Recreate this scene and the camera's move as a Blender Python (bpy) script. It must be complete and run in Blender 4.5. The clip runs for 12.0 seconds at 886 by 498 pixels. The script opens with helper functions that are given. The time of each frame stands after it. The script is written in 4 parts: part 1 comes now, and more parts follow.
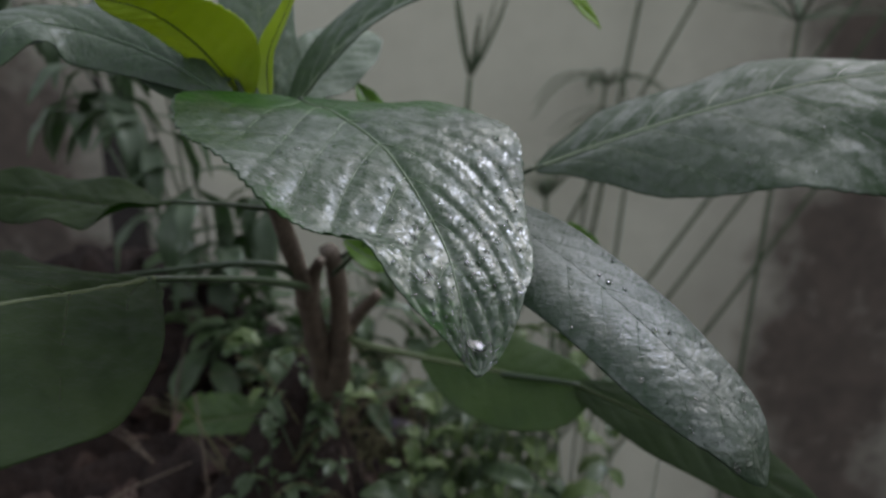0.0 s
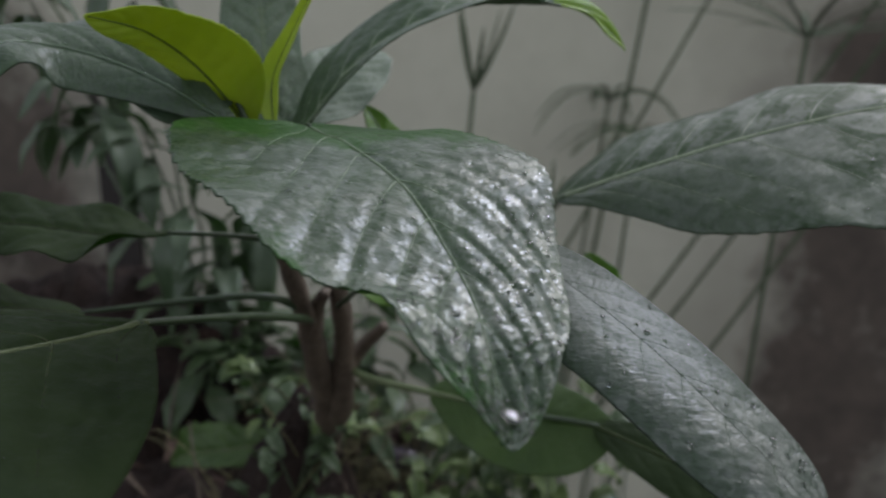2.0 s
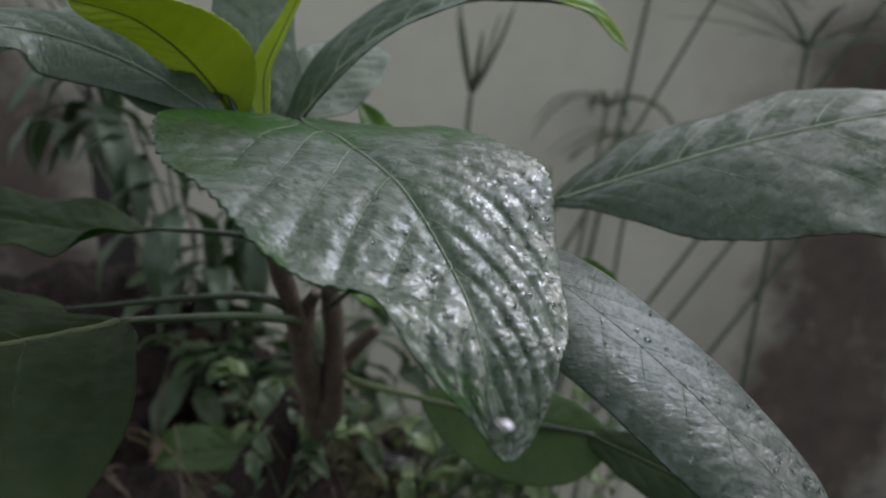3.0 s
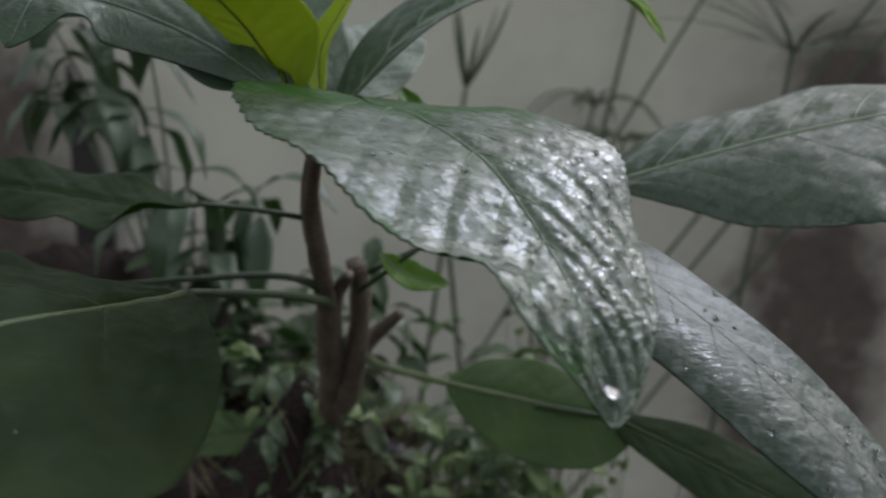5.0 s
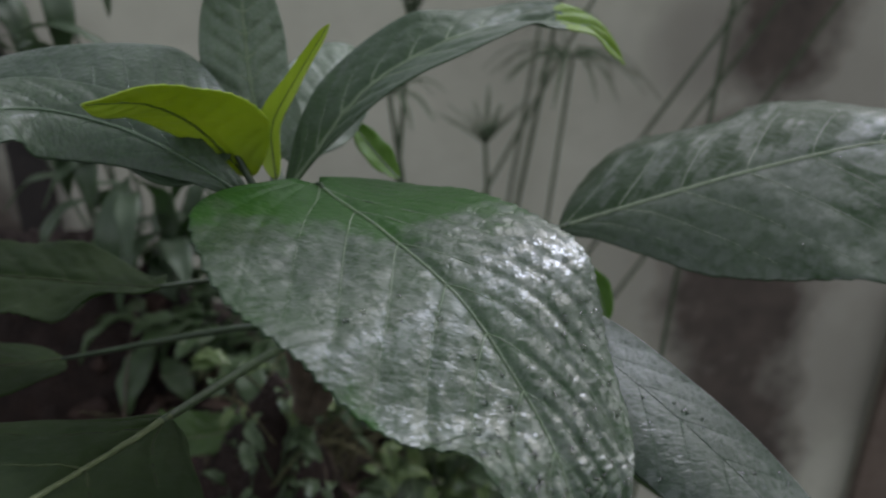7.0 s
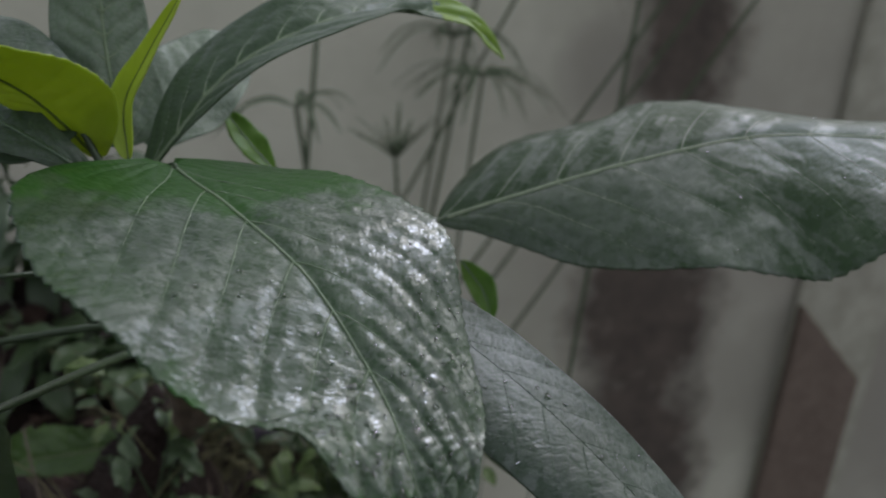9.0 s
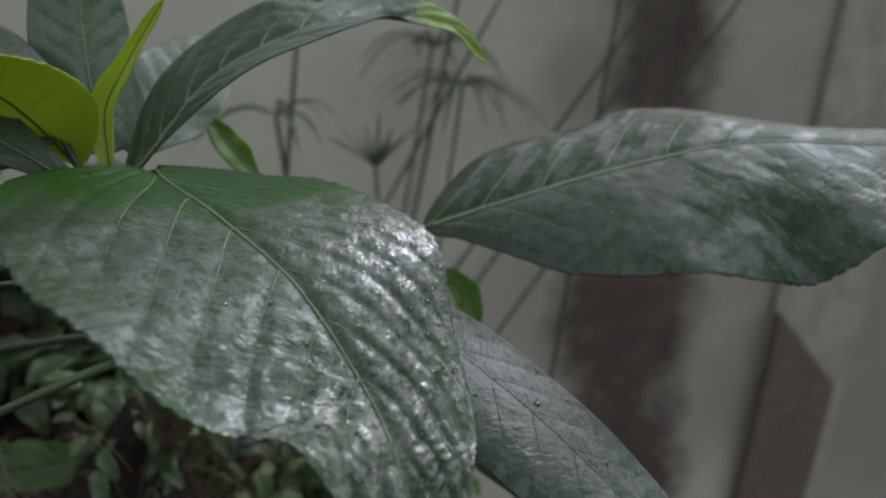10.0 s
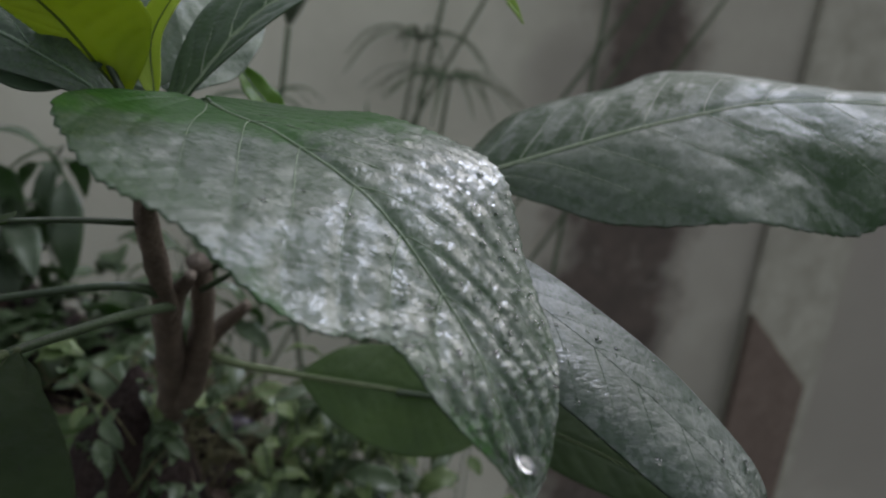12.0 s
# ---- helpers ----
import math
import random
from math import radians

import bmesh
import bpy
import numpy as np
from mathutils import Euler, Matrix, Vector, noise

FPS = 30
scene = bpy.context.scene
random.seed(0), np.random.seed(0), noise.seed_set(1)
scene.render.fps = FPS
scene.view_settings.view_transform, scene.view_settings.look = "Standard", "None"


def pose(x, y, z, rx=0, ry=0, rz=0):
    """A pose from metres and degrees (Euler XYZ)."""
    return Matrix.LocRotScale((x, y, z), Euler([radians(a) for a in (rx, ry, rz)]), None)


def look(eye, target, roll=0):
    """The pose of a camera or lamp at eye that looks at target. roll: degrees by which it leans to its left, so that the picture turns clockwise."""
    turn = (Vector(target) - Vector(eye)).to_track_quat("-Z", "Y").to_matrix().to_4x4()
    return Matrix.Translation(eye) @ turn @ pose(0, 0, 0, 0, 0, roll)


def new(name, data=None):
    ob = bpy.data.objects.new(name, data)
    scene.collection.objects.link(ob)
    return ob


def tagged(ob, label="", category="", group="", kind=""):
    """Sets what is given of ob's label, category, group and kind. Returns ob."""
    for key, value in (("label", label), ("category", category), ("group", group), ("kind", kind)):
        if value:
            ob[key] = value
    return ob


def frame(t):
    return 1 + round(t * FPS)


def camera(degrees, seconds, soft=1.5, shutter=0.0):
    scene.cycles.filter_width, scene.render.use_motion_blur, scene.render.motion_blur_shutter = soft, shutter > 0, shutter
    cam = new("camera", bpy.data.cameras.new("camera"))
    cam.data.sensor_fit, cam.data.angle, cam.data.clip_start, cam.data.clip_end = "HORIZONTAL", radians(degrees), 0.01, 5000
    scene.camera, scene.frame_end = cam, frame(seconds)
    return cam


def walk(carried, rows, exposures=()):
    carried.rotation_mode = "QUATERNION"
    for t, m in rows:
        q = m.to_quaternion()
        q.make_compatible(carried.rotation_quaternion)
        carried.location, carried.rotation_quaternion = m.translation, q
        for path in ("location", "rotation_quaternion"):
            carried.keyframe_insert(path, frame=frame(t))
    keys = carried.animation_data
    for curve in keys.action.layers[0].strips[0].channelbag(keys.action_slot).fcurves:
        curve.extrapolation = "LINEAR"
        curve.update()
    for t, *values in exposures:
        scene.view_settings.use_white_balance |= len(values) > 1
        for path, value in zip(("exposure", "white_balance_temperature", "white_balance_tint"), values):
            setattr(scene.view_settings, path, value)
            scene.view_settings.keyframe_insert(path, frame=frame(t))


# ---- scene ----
cam = camera(61.8, 12.0, soft=2.1, shutter=0.5)
cam.data.dof.use_dof, cam.data.dof.focus_distance, cam.data.dof.aperture_fstop = True, 0.198, 11.0
# seconds, x, y, z, yaw, pitch, roll
PATH = [
    (0, 0.0000, 0.0000, 1.2000, -0.00, -15.00, 0.00),
    (0.5, 0.0037, -0.0111, 1.2083, 0.14, -13.70, 0.07),
    (1, 0.0096, -0.0041, 1.2126, 0.01, -13.81, 0.11),
    (1.5, 0.0127, 0.0182, 1.2037, -0.06, -13.94, 0.13),
    (2, -0.0075, 0.0224, 1.2044, -0.31, -14.24, 0.44),
    (2.5, -0.0147, 0.0234, 1.2021, -0.47, -14.16, 1.31),
    (3, -0.0073, 0.0300, 1.2012, -0.72, -13.85, 1.58),
    (5, -0.0364, 0.0271, 1.1949, -3.23, -13.97, 3.36),
    (5.5, -0.0567, 0.0170, 1.2096, -3.75, -12.87, 2.25),
    (6, -0.0501, 0.0290, 1.2434, -5.02, -17.18, 0.93),
    (6.5, -0.0513, 0.0366, 1.2475, -5.86, -22.43, 0.85),
    (7, -0.0421, 0.0484, 1.2540, -7.40, -22.29, 1.01),
    (9, -0.0237, 0.0481, 1.2408, -13.80, -20.25, 3.46),
    (9.5, -0.0198, 0.0476, 1.2407, -14.66, -19.98, 3.51),
    (10, -0.0257, 0.0501, 1.2394, -15.45, -19.44, 3.73),
    (10.5, -0.0292, 0.0652, 1.2313, -16.62, -19.28, 4.08),
    (11, -0.0452, 0.0695, 1.2229, -17.43, -19.30, 4.55),
    (11.5, -0.0496, 0.0567, 1.2136, -17.81, -18.96, 5.42),
    (12, -0.0499, 0.0536, 1.2168, -17.98, -18.74, 5.47),
]
walk(cam, [(t, pose(x, y, z, 0, 0, yaw) @ pose(0, 0, 0, 90 + pitch) @ pose(0, 0, 0, 0, 0, roll)) for t, x, y, z, yaw, pitch, roll in PATH],
     exposures=[(0, -0.24), (6, -0.26), (9, -0.34), (12, -0.34)])

# ---- light: an overcast sky ----
world = bpy.data.worlds.new("sky")
scene.world = world
world.use_nodes = True
wn, wl = world.node_tree.nodes, world.node_tree.links
sky = wn.new("ShaderNodeTexSky")
sky.sky_type = "NISHITA"
sky.sun_disc = False
sky.sun_elevation, sky.sun_rotation = radians(47), radians(50)
sky.air_density, sky.dust_density = 1.0, 2.0
grey = wn.new("ShaderNodeHueSaturation")
grey.inputs["Saturation"].default_value = 0.28
wl.new(sky.outputs[0], grey.inputs["Color"])
wl.new(grey.outputs[0], wn["Background"].inputs["Color"])
wn["Background"].inputs["Strength"].default_value = 0.30
sun = new("sun", bpy.data.lights.new("sun", "SUN"))
sun.data.energy, sun.data.angle, sun.data.color = 0.80, radians(10), (0.55, 0.65, 0.95)
sun.matrix_world = look((2.6, 2.5, 4.8), (0, 0.3, 1.1))


# ---- materials ----
def mat(name):
    m = bpy.data.materials.new(name)
    m.use_nodes = True
    nt = m.node_tree
    return m, nt, nt.nodes["Principled BSDF"]


def link(nt, a, b):
    nt.links.new(a, b)


def coords(nt, scale=1.0, obj=True):
    tc = nt.nodes.new("ShaderNodeTexCoord")
    mp = nt.nodes.new("ShaderNodeMapping")
    mp.inputs["Scale"].default_value = (scale, scale, scale) if not isinstance(scale, tuple) else scale
    link(nt, tc.outputs["Object" if obj else "UV"], mp.inputs["Vector"])
    return mp.outputs[0]


def noise_tex(nt, vec, scale, detail=4.0, rough=0.55):
    n = nt.nodes.new("ShaderNodeTexNoise")
    n.inputs["Scale"].default_value, n.inputs["Detail"].default_value, n.inputs["Roughness"].default_value = scale, detail, rough
    link(nt, vec, n.inputs["Vector"])
    return n.outputs["Fac"]


def ramp(nt, fac, stops):
    r = nt.nodes.new("ShaderNodeValToRGB")
    els = r.color_ramp.elements
    while len(els) < len(stops):
        els.new(0.5)
    for e, (p, c) in zip(els, stops):
        e.position, e.color = p, (*c, 1) if len(c) == 3 else c
    link(nt, fac, r.inputs["Fac"])
    return r.outputs["Color"]


def mapr(nt, fac, a, b, c, d):
    m = nt.nodes.new("ShaderNodeMapRange")
    for i, v in zip(("From Min", "From Max", "To Min", "To Max"), (a, b, c, d)):
        m.inputs[i].default_value = v
    link(nt, fac, m.inputs["Value"])
    return m.outputs[0]


def mixc(nt, fac, a, b, kind="MIX"):
    m = nt.nodes.new("ShaderNodeMix")
    m.data_type, m.blend_type = "RGBA", kind
    for idx, v in ((0, fac), (6, a), (7, b)):
        if isinstance(v, (int, float)):
            m.inputs[idx].default_value = v
        elif isinstance(v, tuple):
            m.inputs[idx].default_value = (*v, 1)
        else:
            link(nt, v, m.inputs[idx])
    return m.outputs[2]


def bump(nt, bsdf, height, strength, dist):
    b = nt.nodes.new("ShaderNodeBump")
    b.inputs["Strength"].default_value, b.inputs["Distance"].default_value = strength, dist
    link(nt, height, b.inputs["Height"])
    link(nt, b.outputs[0], bsdf.inputs["Normal"])


BASE_SCALE = 0.76  # every base colour is scaled down so that sheen outweighs it


def darkened(nt, col):
    return mixc(nt, 1.0, col, (BASE_SCALE, BASE_SCALE, BASE_SCALE), "MULTIPLY")


def leaf_mat(name, dark, light, vein, rough=(0.18, 0.5), bump_mm=0.5, trans=0.25, glow=(0.2, 0.45, 0.05), coat=0.4, spec=0.4):
    """Wet leaf skin: two greens in patches, fine puckers, a film of water that breaks the gloss."""
    m, nt, b = mat(name)
    v = coords(nt)
    big, fine, tiny = noise_tex(nt, v, 45, 3), noise_tex(nt, v, 420, 5, 0.6), noise_tex(nt, v, 1100, 3)
    col = ramp(nt, big, [(0.3, dark), (0.7, light)])
    col = mixc(nt, mapr(nt, fine, 0.35, 0.7, 0, 0.35), col, vein)
    film = noise_tex(nt, v, 130, 5, 0.65)
    link(nt, darkened(nt, col), b.inputs["Base Color"])
    link(nt, mapr(nt, film, 0.35, 0.65, rough[0], rough[1]), b.inputs["Roughness"])
    b.inputs["Specular IOR Level"].default_value = spec
    b.inputs["Coat Weight"].default_value, b.inputs["Coat Roughness"].default_value = coat, 0.2
    h = nt.nodes.new("ShaderNodeMath")
    h.operation = "MULTIPLY_ADD"
    h.inputs[1].default_value = 0.3
    link(nt, tiny, h.inputs[0])
    link(nt, fine, h.inputs[2])
    bump(nt, b, h.outputs[0], 1.0, bump_mm / 1000)
    tr = nt.nodes.new("ShaderNodeBsdfTranslucent")
    tr.inputs["Color"].default_value = (*(BASE_SCALE * g for g in glow), 1)
    mx = nt.nodes.new("ShaderNodeMixShader")
    mx.inputs[0].default_value = trans
    link(nt, b.outputs[0], mx.inputs[1])
    link(nt, tr.outputs[0], mx.inputs[2])
    link(nt, mx.outputs[0], nt.nodes["Material Output"].inputs["Surface"])
    return m


def wet_mat(name="wet_leaf", sheen=0.80, gloss=(0.40, 0.52), holes=(0.46, 0.49), bare=0.38, glint=0.05, relief_mm=0.20, film_mm=0.03, skin=((0.016, 0.044, 0.013), (0.030, 0.072, 0.022)),
            fresh=(0.036, 0.115, 0.017), patch_scale=60, rag_amount=1.6, pale=0.10, spec=0.8, stretch=0.6, streak=None):
    """Green leaf skin under a broken film of rain water. The film is a clear coat with dry specks in it; the skin below is
    puckered across the run of the side veins and glints where the water stands on the puckers."""
    m, nt, b = mat(name)
    v = coords(nt)

    def op(kind, x, y, z=None):
        q = nt.nodes.new("ShaderNodeMath")
        q.operation = kind
        for i, w in enumerate((x, y, z)):
            if isinstance(w, (int, float)):
                q.inputs[i].default_value = w
            elif w is not None:
                link(nt, w, q.inputs[i])
        return q.outputs[0]

    def attr(key):
        q = nt.nodes.new("ShaderNodeAttribute")
        q.attribute_name = key
        return q.outputs["Fac"]

    vec = nt.nodes.new("ShaderNodeCombineXYZ")
    link(nt, op("MULTIPLY", attr("along"), stretch), vec.inputs[0])
    link(nt, attr("run"), vec.inputs[1])
    grain = vec.outputs[0]
    big, patch = noise_tex(nt, v, 38, 3), noise_tex(nt, v, patch_scale, 5, 0.68)
    wrinkle, grit = noise_tex(nt, grain, 620, 2, 0.55), noise_tex(nt, grain, 1300, 3, 0.6)
    if streak:
        flow = nt.nodes.new("ShaderNodeCombineXYZ")
        link(nt, attr("along"), flow.inputs[0])
        link(nt, op("MULTIPLY", attr("run"), streak), flow.inputs[1])
        patch = noise_tex(nt, flow.outputs[0], patch_scale, 4, 0.62)
    cell = nt.nodes.new("ShaderNodeTexVoronoi")
    cell.feature = "DISTANCE_TO_EDGE"
    cell.inputs["Scale"].default_value = 420
    link(nt, grain, cell.inputs["Vector"])
    film, spark = attr("film"), attr("spark")
    there = mapr(nt, op("MULTIPLY_ADD", mapr(nt, patch, 0.3, 0.7, -0.3, 0.3), rag_amount, film), 0.25, 0.60, 0.0, 1.0)
    speck = mapr(nt, op("MULTIPLY_ADD", noise_tex(nt, v, 850, 4, 0.6), 0.6, op("MULTIPLY", noise_tex(nt, v, 260, 3, 0.6), 0.4)), holes[0], holes[1], bare, 1.0)
    held = op("MULTIPLY", op("MULTIPLY", there, speck), mapr(nt, attr("groove"), 0.02, 0.07, 0.5, 1.0))
    col = ramp(nt, big, [(0.3, skin[0]), (0.7, skin[1])])
    col = mixc(nt, mapr(nt, cell.outputs["Distance"], 0.0, 0.10, pale, 0.0), col, (0.10, 0.17, 0.08))
    # greener skin where film is left out also stands in for missing sky reflection
    col = mixc(nt, mapr(nt, there, 0.0, 1.0, 0.8, 0.0), col, fresh)
    link(nt, darkened(nt, col), b.inputs["Base Color"])
    link(nt, op("MULTIPLY_ADD", held, sheen, 0.02), b.inputs["Coat Weight"])
    b.inputs["Coat IOR"].default_value = 1.6
    link(nt, mapr(nt, patch, 0.35, 0.65, gloss[0], gloss[1]), b.inputs["Coat Roughness"])
    wetted = op("MULTIPLY", spark, mapr(nt, noise_tex(nt, v, 210, 4, 0.7), 0.49, 0.53, 0.0, 1.0))
    link(nt, mapr(nt, wetted, 0.0, 1.0, 0.42, glint), b.inputs["Roughness"])
    link(nt, mapr(nt, wetted, 0.0, 1.0, 0.15, spec), b.inputs["Specular IOR Level"])
    h = op("MULTIPLY_ADD", mapr(nt, cell.outputs["Distance"], 0.0, 0.25, 0.0, 0.4), 1.0, op("MULTIPLY_ADD", wrinkle, 1.6, op("MULTIPLY", grit, 0.35)))
    bump(nt, b, h, 1.0, relief_mm / 1000)
    soft = nt.nodes.new("ShaderNodeBump")
    soft.inputs["Strength"].default_value, soft.inputs["Distance"].default_value = 1.0, film_mm / 1000
    link(nt, h, soft.inputs["Height"])
    link(nt, soft.outputs[0], b.inputs["Coat Normal"])
    tr = nt.nodes.new("ShaderNodeBsdfTranslucent")
    tr.inputs["Color"].default_value = (0.09, 0.27, 0.023, 1)
    mx = nt.nodes.new("ShaderNodeMixShader")
    mx.inputs[0].default_value = 0.2
    link(nt, b.outputs[0], mx.inputs[1])
    link(nt, tr.outputs[0], mx.inputs[2])
    link(nt, mx.outputs[0], nt.nodes["Material Output"].inputs["Surface"])
    return m


def plain_mat(name, a, b_, scale, rough=0.6, bump_mm=1.0, spec=0.5):
    m, nt, b = mat(name)
    v = coords(nt)
    n1, n2 = noise_tex(nt, v, scale, 5, 0.6), noise_tex(nt, v, scale * 7, 4)
    col = ramp(nt, n1, [(0.3, a), (0.7, b_)])
    col = mixc(nt, mapr(nt, n2, 0.3, 0.7, 0, 0.5), col, tuple(0.55 * c for c in a))
    link(nt, darkened(nt, col), b.inputs["Base Color"])
    link(nt, mapr(nt, n2, 0.3, 0.7, rough - 0.15, min(1, rough + 0.15)), b.inputs["Roughness"])
    b.inputs["Specular IOR Level"].default_value = spec
    bump(nt, b, n2, 0.8, bump_mm / 1000)
    return m


M_WET = wet_mat("wet_leaf")
M_WET_FULL = wet_mat("wet_leaf_full", 0.72, (0.42, 0.52), (0.43, 0.49), 0.5, 0.06, 0.20, 0.04, skin=((0.020, 0.040, 0.020), (0.034, 0.060, 0.034)), rag_amount=0.5)
M_WET_DULL = wet_mat("wet_leaf_dull", 0.80, (0.30, 0.46), (0.43, 0.49), 0.45, 0.06, 0.16, 0.03, skin=((0.034, 0.060, 0.029), (0.058, 0.090, 0.046)), fresh=(0.038, 0.070, 0.030), patch_scale=110, rag_amount=2.8, pale=0.05, stretch=0.4, streak=0.35)
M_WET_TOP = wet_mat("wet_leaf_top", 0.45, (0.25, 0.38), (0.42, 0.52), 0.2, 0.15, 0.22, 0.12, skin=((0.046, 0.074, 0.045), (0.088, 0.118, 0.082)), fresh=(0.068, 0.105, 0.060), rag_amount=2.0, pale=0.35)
# pale skin puts the whitish wet sheen of these leaves into the colour
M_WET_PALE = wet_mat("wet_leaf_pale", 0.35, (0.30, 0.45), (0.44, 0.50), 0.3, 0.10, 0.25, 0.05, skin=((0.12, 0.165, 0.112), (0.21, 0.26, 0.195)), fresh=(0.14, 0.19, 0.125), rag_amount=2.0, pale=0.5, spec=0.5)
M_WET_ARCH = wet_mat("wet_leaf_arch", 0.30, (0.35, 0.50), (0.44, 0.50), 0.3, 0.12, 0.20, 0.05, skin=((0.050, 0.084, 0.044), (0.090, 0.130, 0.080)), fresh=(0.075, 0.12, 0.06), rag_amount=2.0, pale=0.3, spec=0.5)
M_WETVEIN = plain_mat("wet_vein", (0.06, 0.11, 0.055), (0.09, 0.14, 0.08), 300, 0.25, 0.1)
M_LEAF_MID = leaf_mat("mid_leaf", (0.040, 0.084, 0.013), (0.066, 0.120, 0.022), (0.09, 0.15, 0.06), rough=(0.35, 0.6), coat=0.1)
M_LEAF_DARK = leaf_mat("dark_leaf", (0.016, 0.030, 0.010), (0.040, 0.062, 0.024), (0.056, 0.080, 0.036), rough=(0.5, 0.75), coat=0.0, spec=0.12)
M_YOUNG = leaf_mat("young_leaf", (0.40, 0.58, 0.055), (0.58, 0.72, 0.095), (0.50, 0.64, 0.11), rough=(0.35, 0.55), bump_mm=0.2, trans=0.45, glow=(0.55, 0.65, 0.02), coat=0.1)
M_TIP = leaf_mat("tip_leaf", (0.20, 0.36, 0.03), (0.30, 0.46, 0.05), (0.3, 0.42, 0.08), rough=(0.35, 0.6), trans=0.4, glow=(0.35, 0.55, 0.03), coat=0.1)
M_FRESH = leaf_mat("fresh_leaf", (0.10, 0.24, 0.02), (0.16, 0.32, 0.03), (0.2, 0.35, 0.06), rough=(0.35, 0.6), trans=0.4, glow=(0.25, 0.5, 0.03), coat=0.1)
M_VEIN = plain_mat("vein_skin", (0.20, 0.28, 0.15), (0.27, 0.35, 0.21), 300, 0.4, 0.1)
M_MAINVEIN = plain_mat("main_vein", (0.13, 0.20, 0.10), (0.20, 0.27, 0.155), 300, 0.4, 0.1)
M_RIB = plain_mat("pale_rib", (0.27, 0.34, 0.21), (0.38, 0.45, 0.30), 300, 0.4, 0.1)
M_YVEIN = plain_mat("young_vein", (0.10, 0.17, 0.02), (0.14, 0.20, 0.03), 300, 0.45, 0.1)
M_PETIOLE = plain_mat("petiole_skin", (0.032, 0.060, 0.024), (0.058, 0.092, 0.040), 120, 0.4, 0.2)
M_DULLVEIN = plain_mat("dull_vein", (0.045, 0.066, 0.025), (0.075, 0.098, 0.042), 200, 0.75, 0.1, 0.15)
M_BIGRIB = plain_mat("big_rib", (0.105, 0.138, 0.056), (0.155, 0.185, 0.088), 150, 0.55, 0.1, 0.3)
M_PALESTALK = plain_mat("pale_stalk", (0.12, 0.16, 0.07), (0.18, 0.22, 0.11), 150, 0.55, 0.1, 0.3)
M_BARK = plain_mat("bark", (0.088, 0.064, 0.045), (0.195, 0.145, 0.103), 90, 0.7, 1.5)
M_SEDGE = plain_mat("sedge_green", (0.075, 0.105, 0.060), (0.125, 0.155, 0.098), 60, 0.75, 0.3, 0.12)
M_SHRUB = leaf_mat("shrub_leaf", (0.040, 0.070, 0.033), (0.080, 0.118, 0.066), (0.12, 0.16, 0.105), rough=(0.3, 0.6), coat=0.2)
M_WEED = leaf_mat("weed_leaf", (0.105, 0.165, 0.048), (0.175, 0.235, 0.080), (0.10, 0.15, 0.06), rough=(0.3, 0.6), coat=0.2)
M_WEED_DARK = leaf_mat("weed_leaf_dark", (0.050, 0.085, 0.034), (0.080, 0.120, 0.055), (0.09, 0.13, 0.065), rough=(0.3, 0.6), coat=0.2)
M_TWIG = plain_mat("dry_twig", (0.085, 0.060, 0.040), (0.170, 0.122, 0.084), 80, 0.75, 0.5)
M_GRASS = plain_mat("dry_grass", (0.14, 0.14, 0.06), (0.26, 0.23, 0.115), 60, 0.7, 0.2)
M_DEAD = plain_mat("dead_leaf", (0.055, 0.03, 0.02), (0.11, 0.064, 0.044), 60, 0.55, 0.4)
M_PEBBLE = plain_mat("purple_stone", (0.035, 0.025, 0.05), (0.07, 0.05, 0.09), 90, 0.2, 0.1)
M_SOIL = plain_mat("wet_soil", (0.012, 0.006, 0.0045), (0.038, 0.021, 0.015), 40, 0.75, 6.0, 0.25)
M_CLAY = plain_mat("red_clay", (0.034, 0.018, 0.013), (0.080, 0.046, 0.035), 90, 0.75, 3.0, 0.25)
M_WOOD = plain_mat("old_wood", (0.15, 0.108, 0.085), (0.22, 0.165, 0.13), 25, 0.75, 1.5)
M_DARKWOOD = plain_mat("dark_wood", (0.012, 0.008, 0.007), (0.028, 0.019, 0.016), 25, 0.7, 1.5)
M_PLASTER = plain_mat("pale_plaster", (0.38, 0.365, 0.295), (0.46, 0.44, 0.36), 3, 0.85, 0.3)


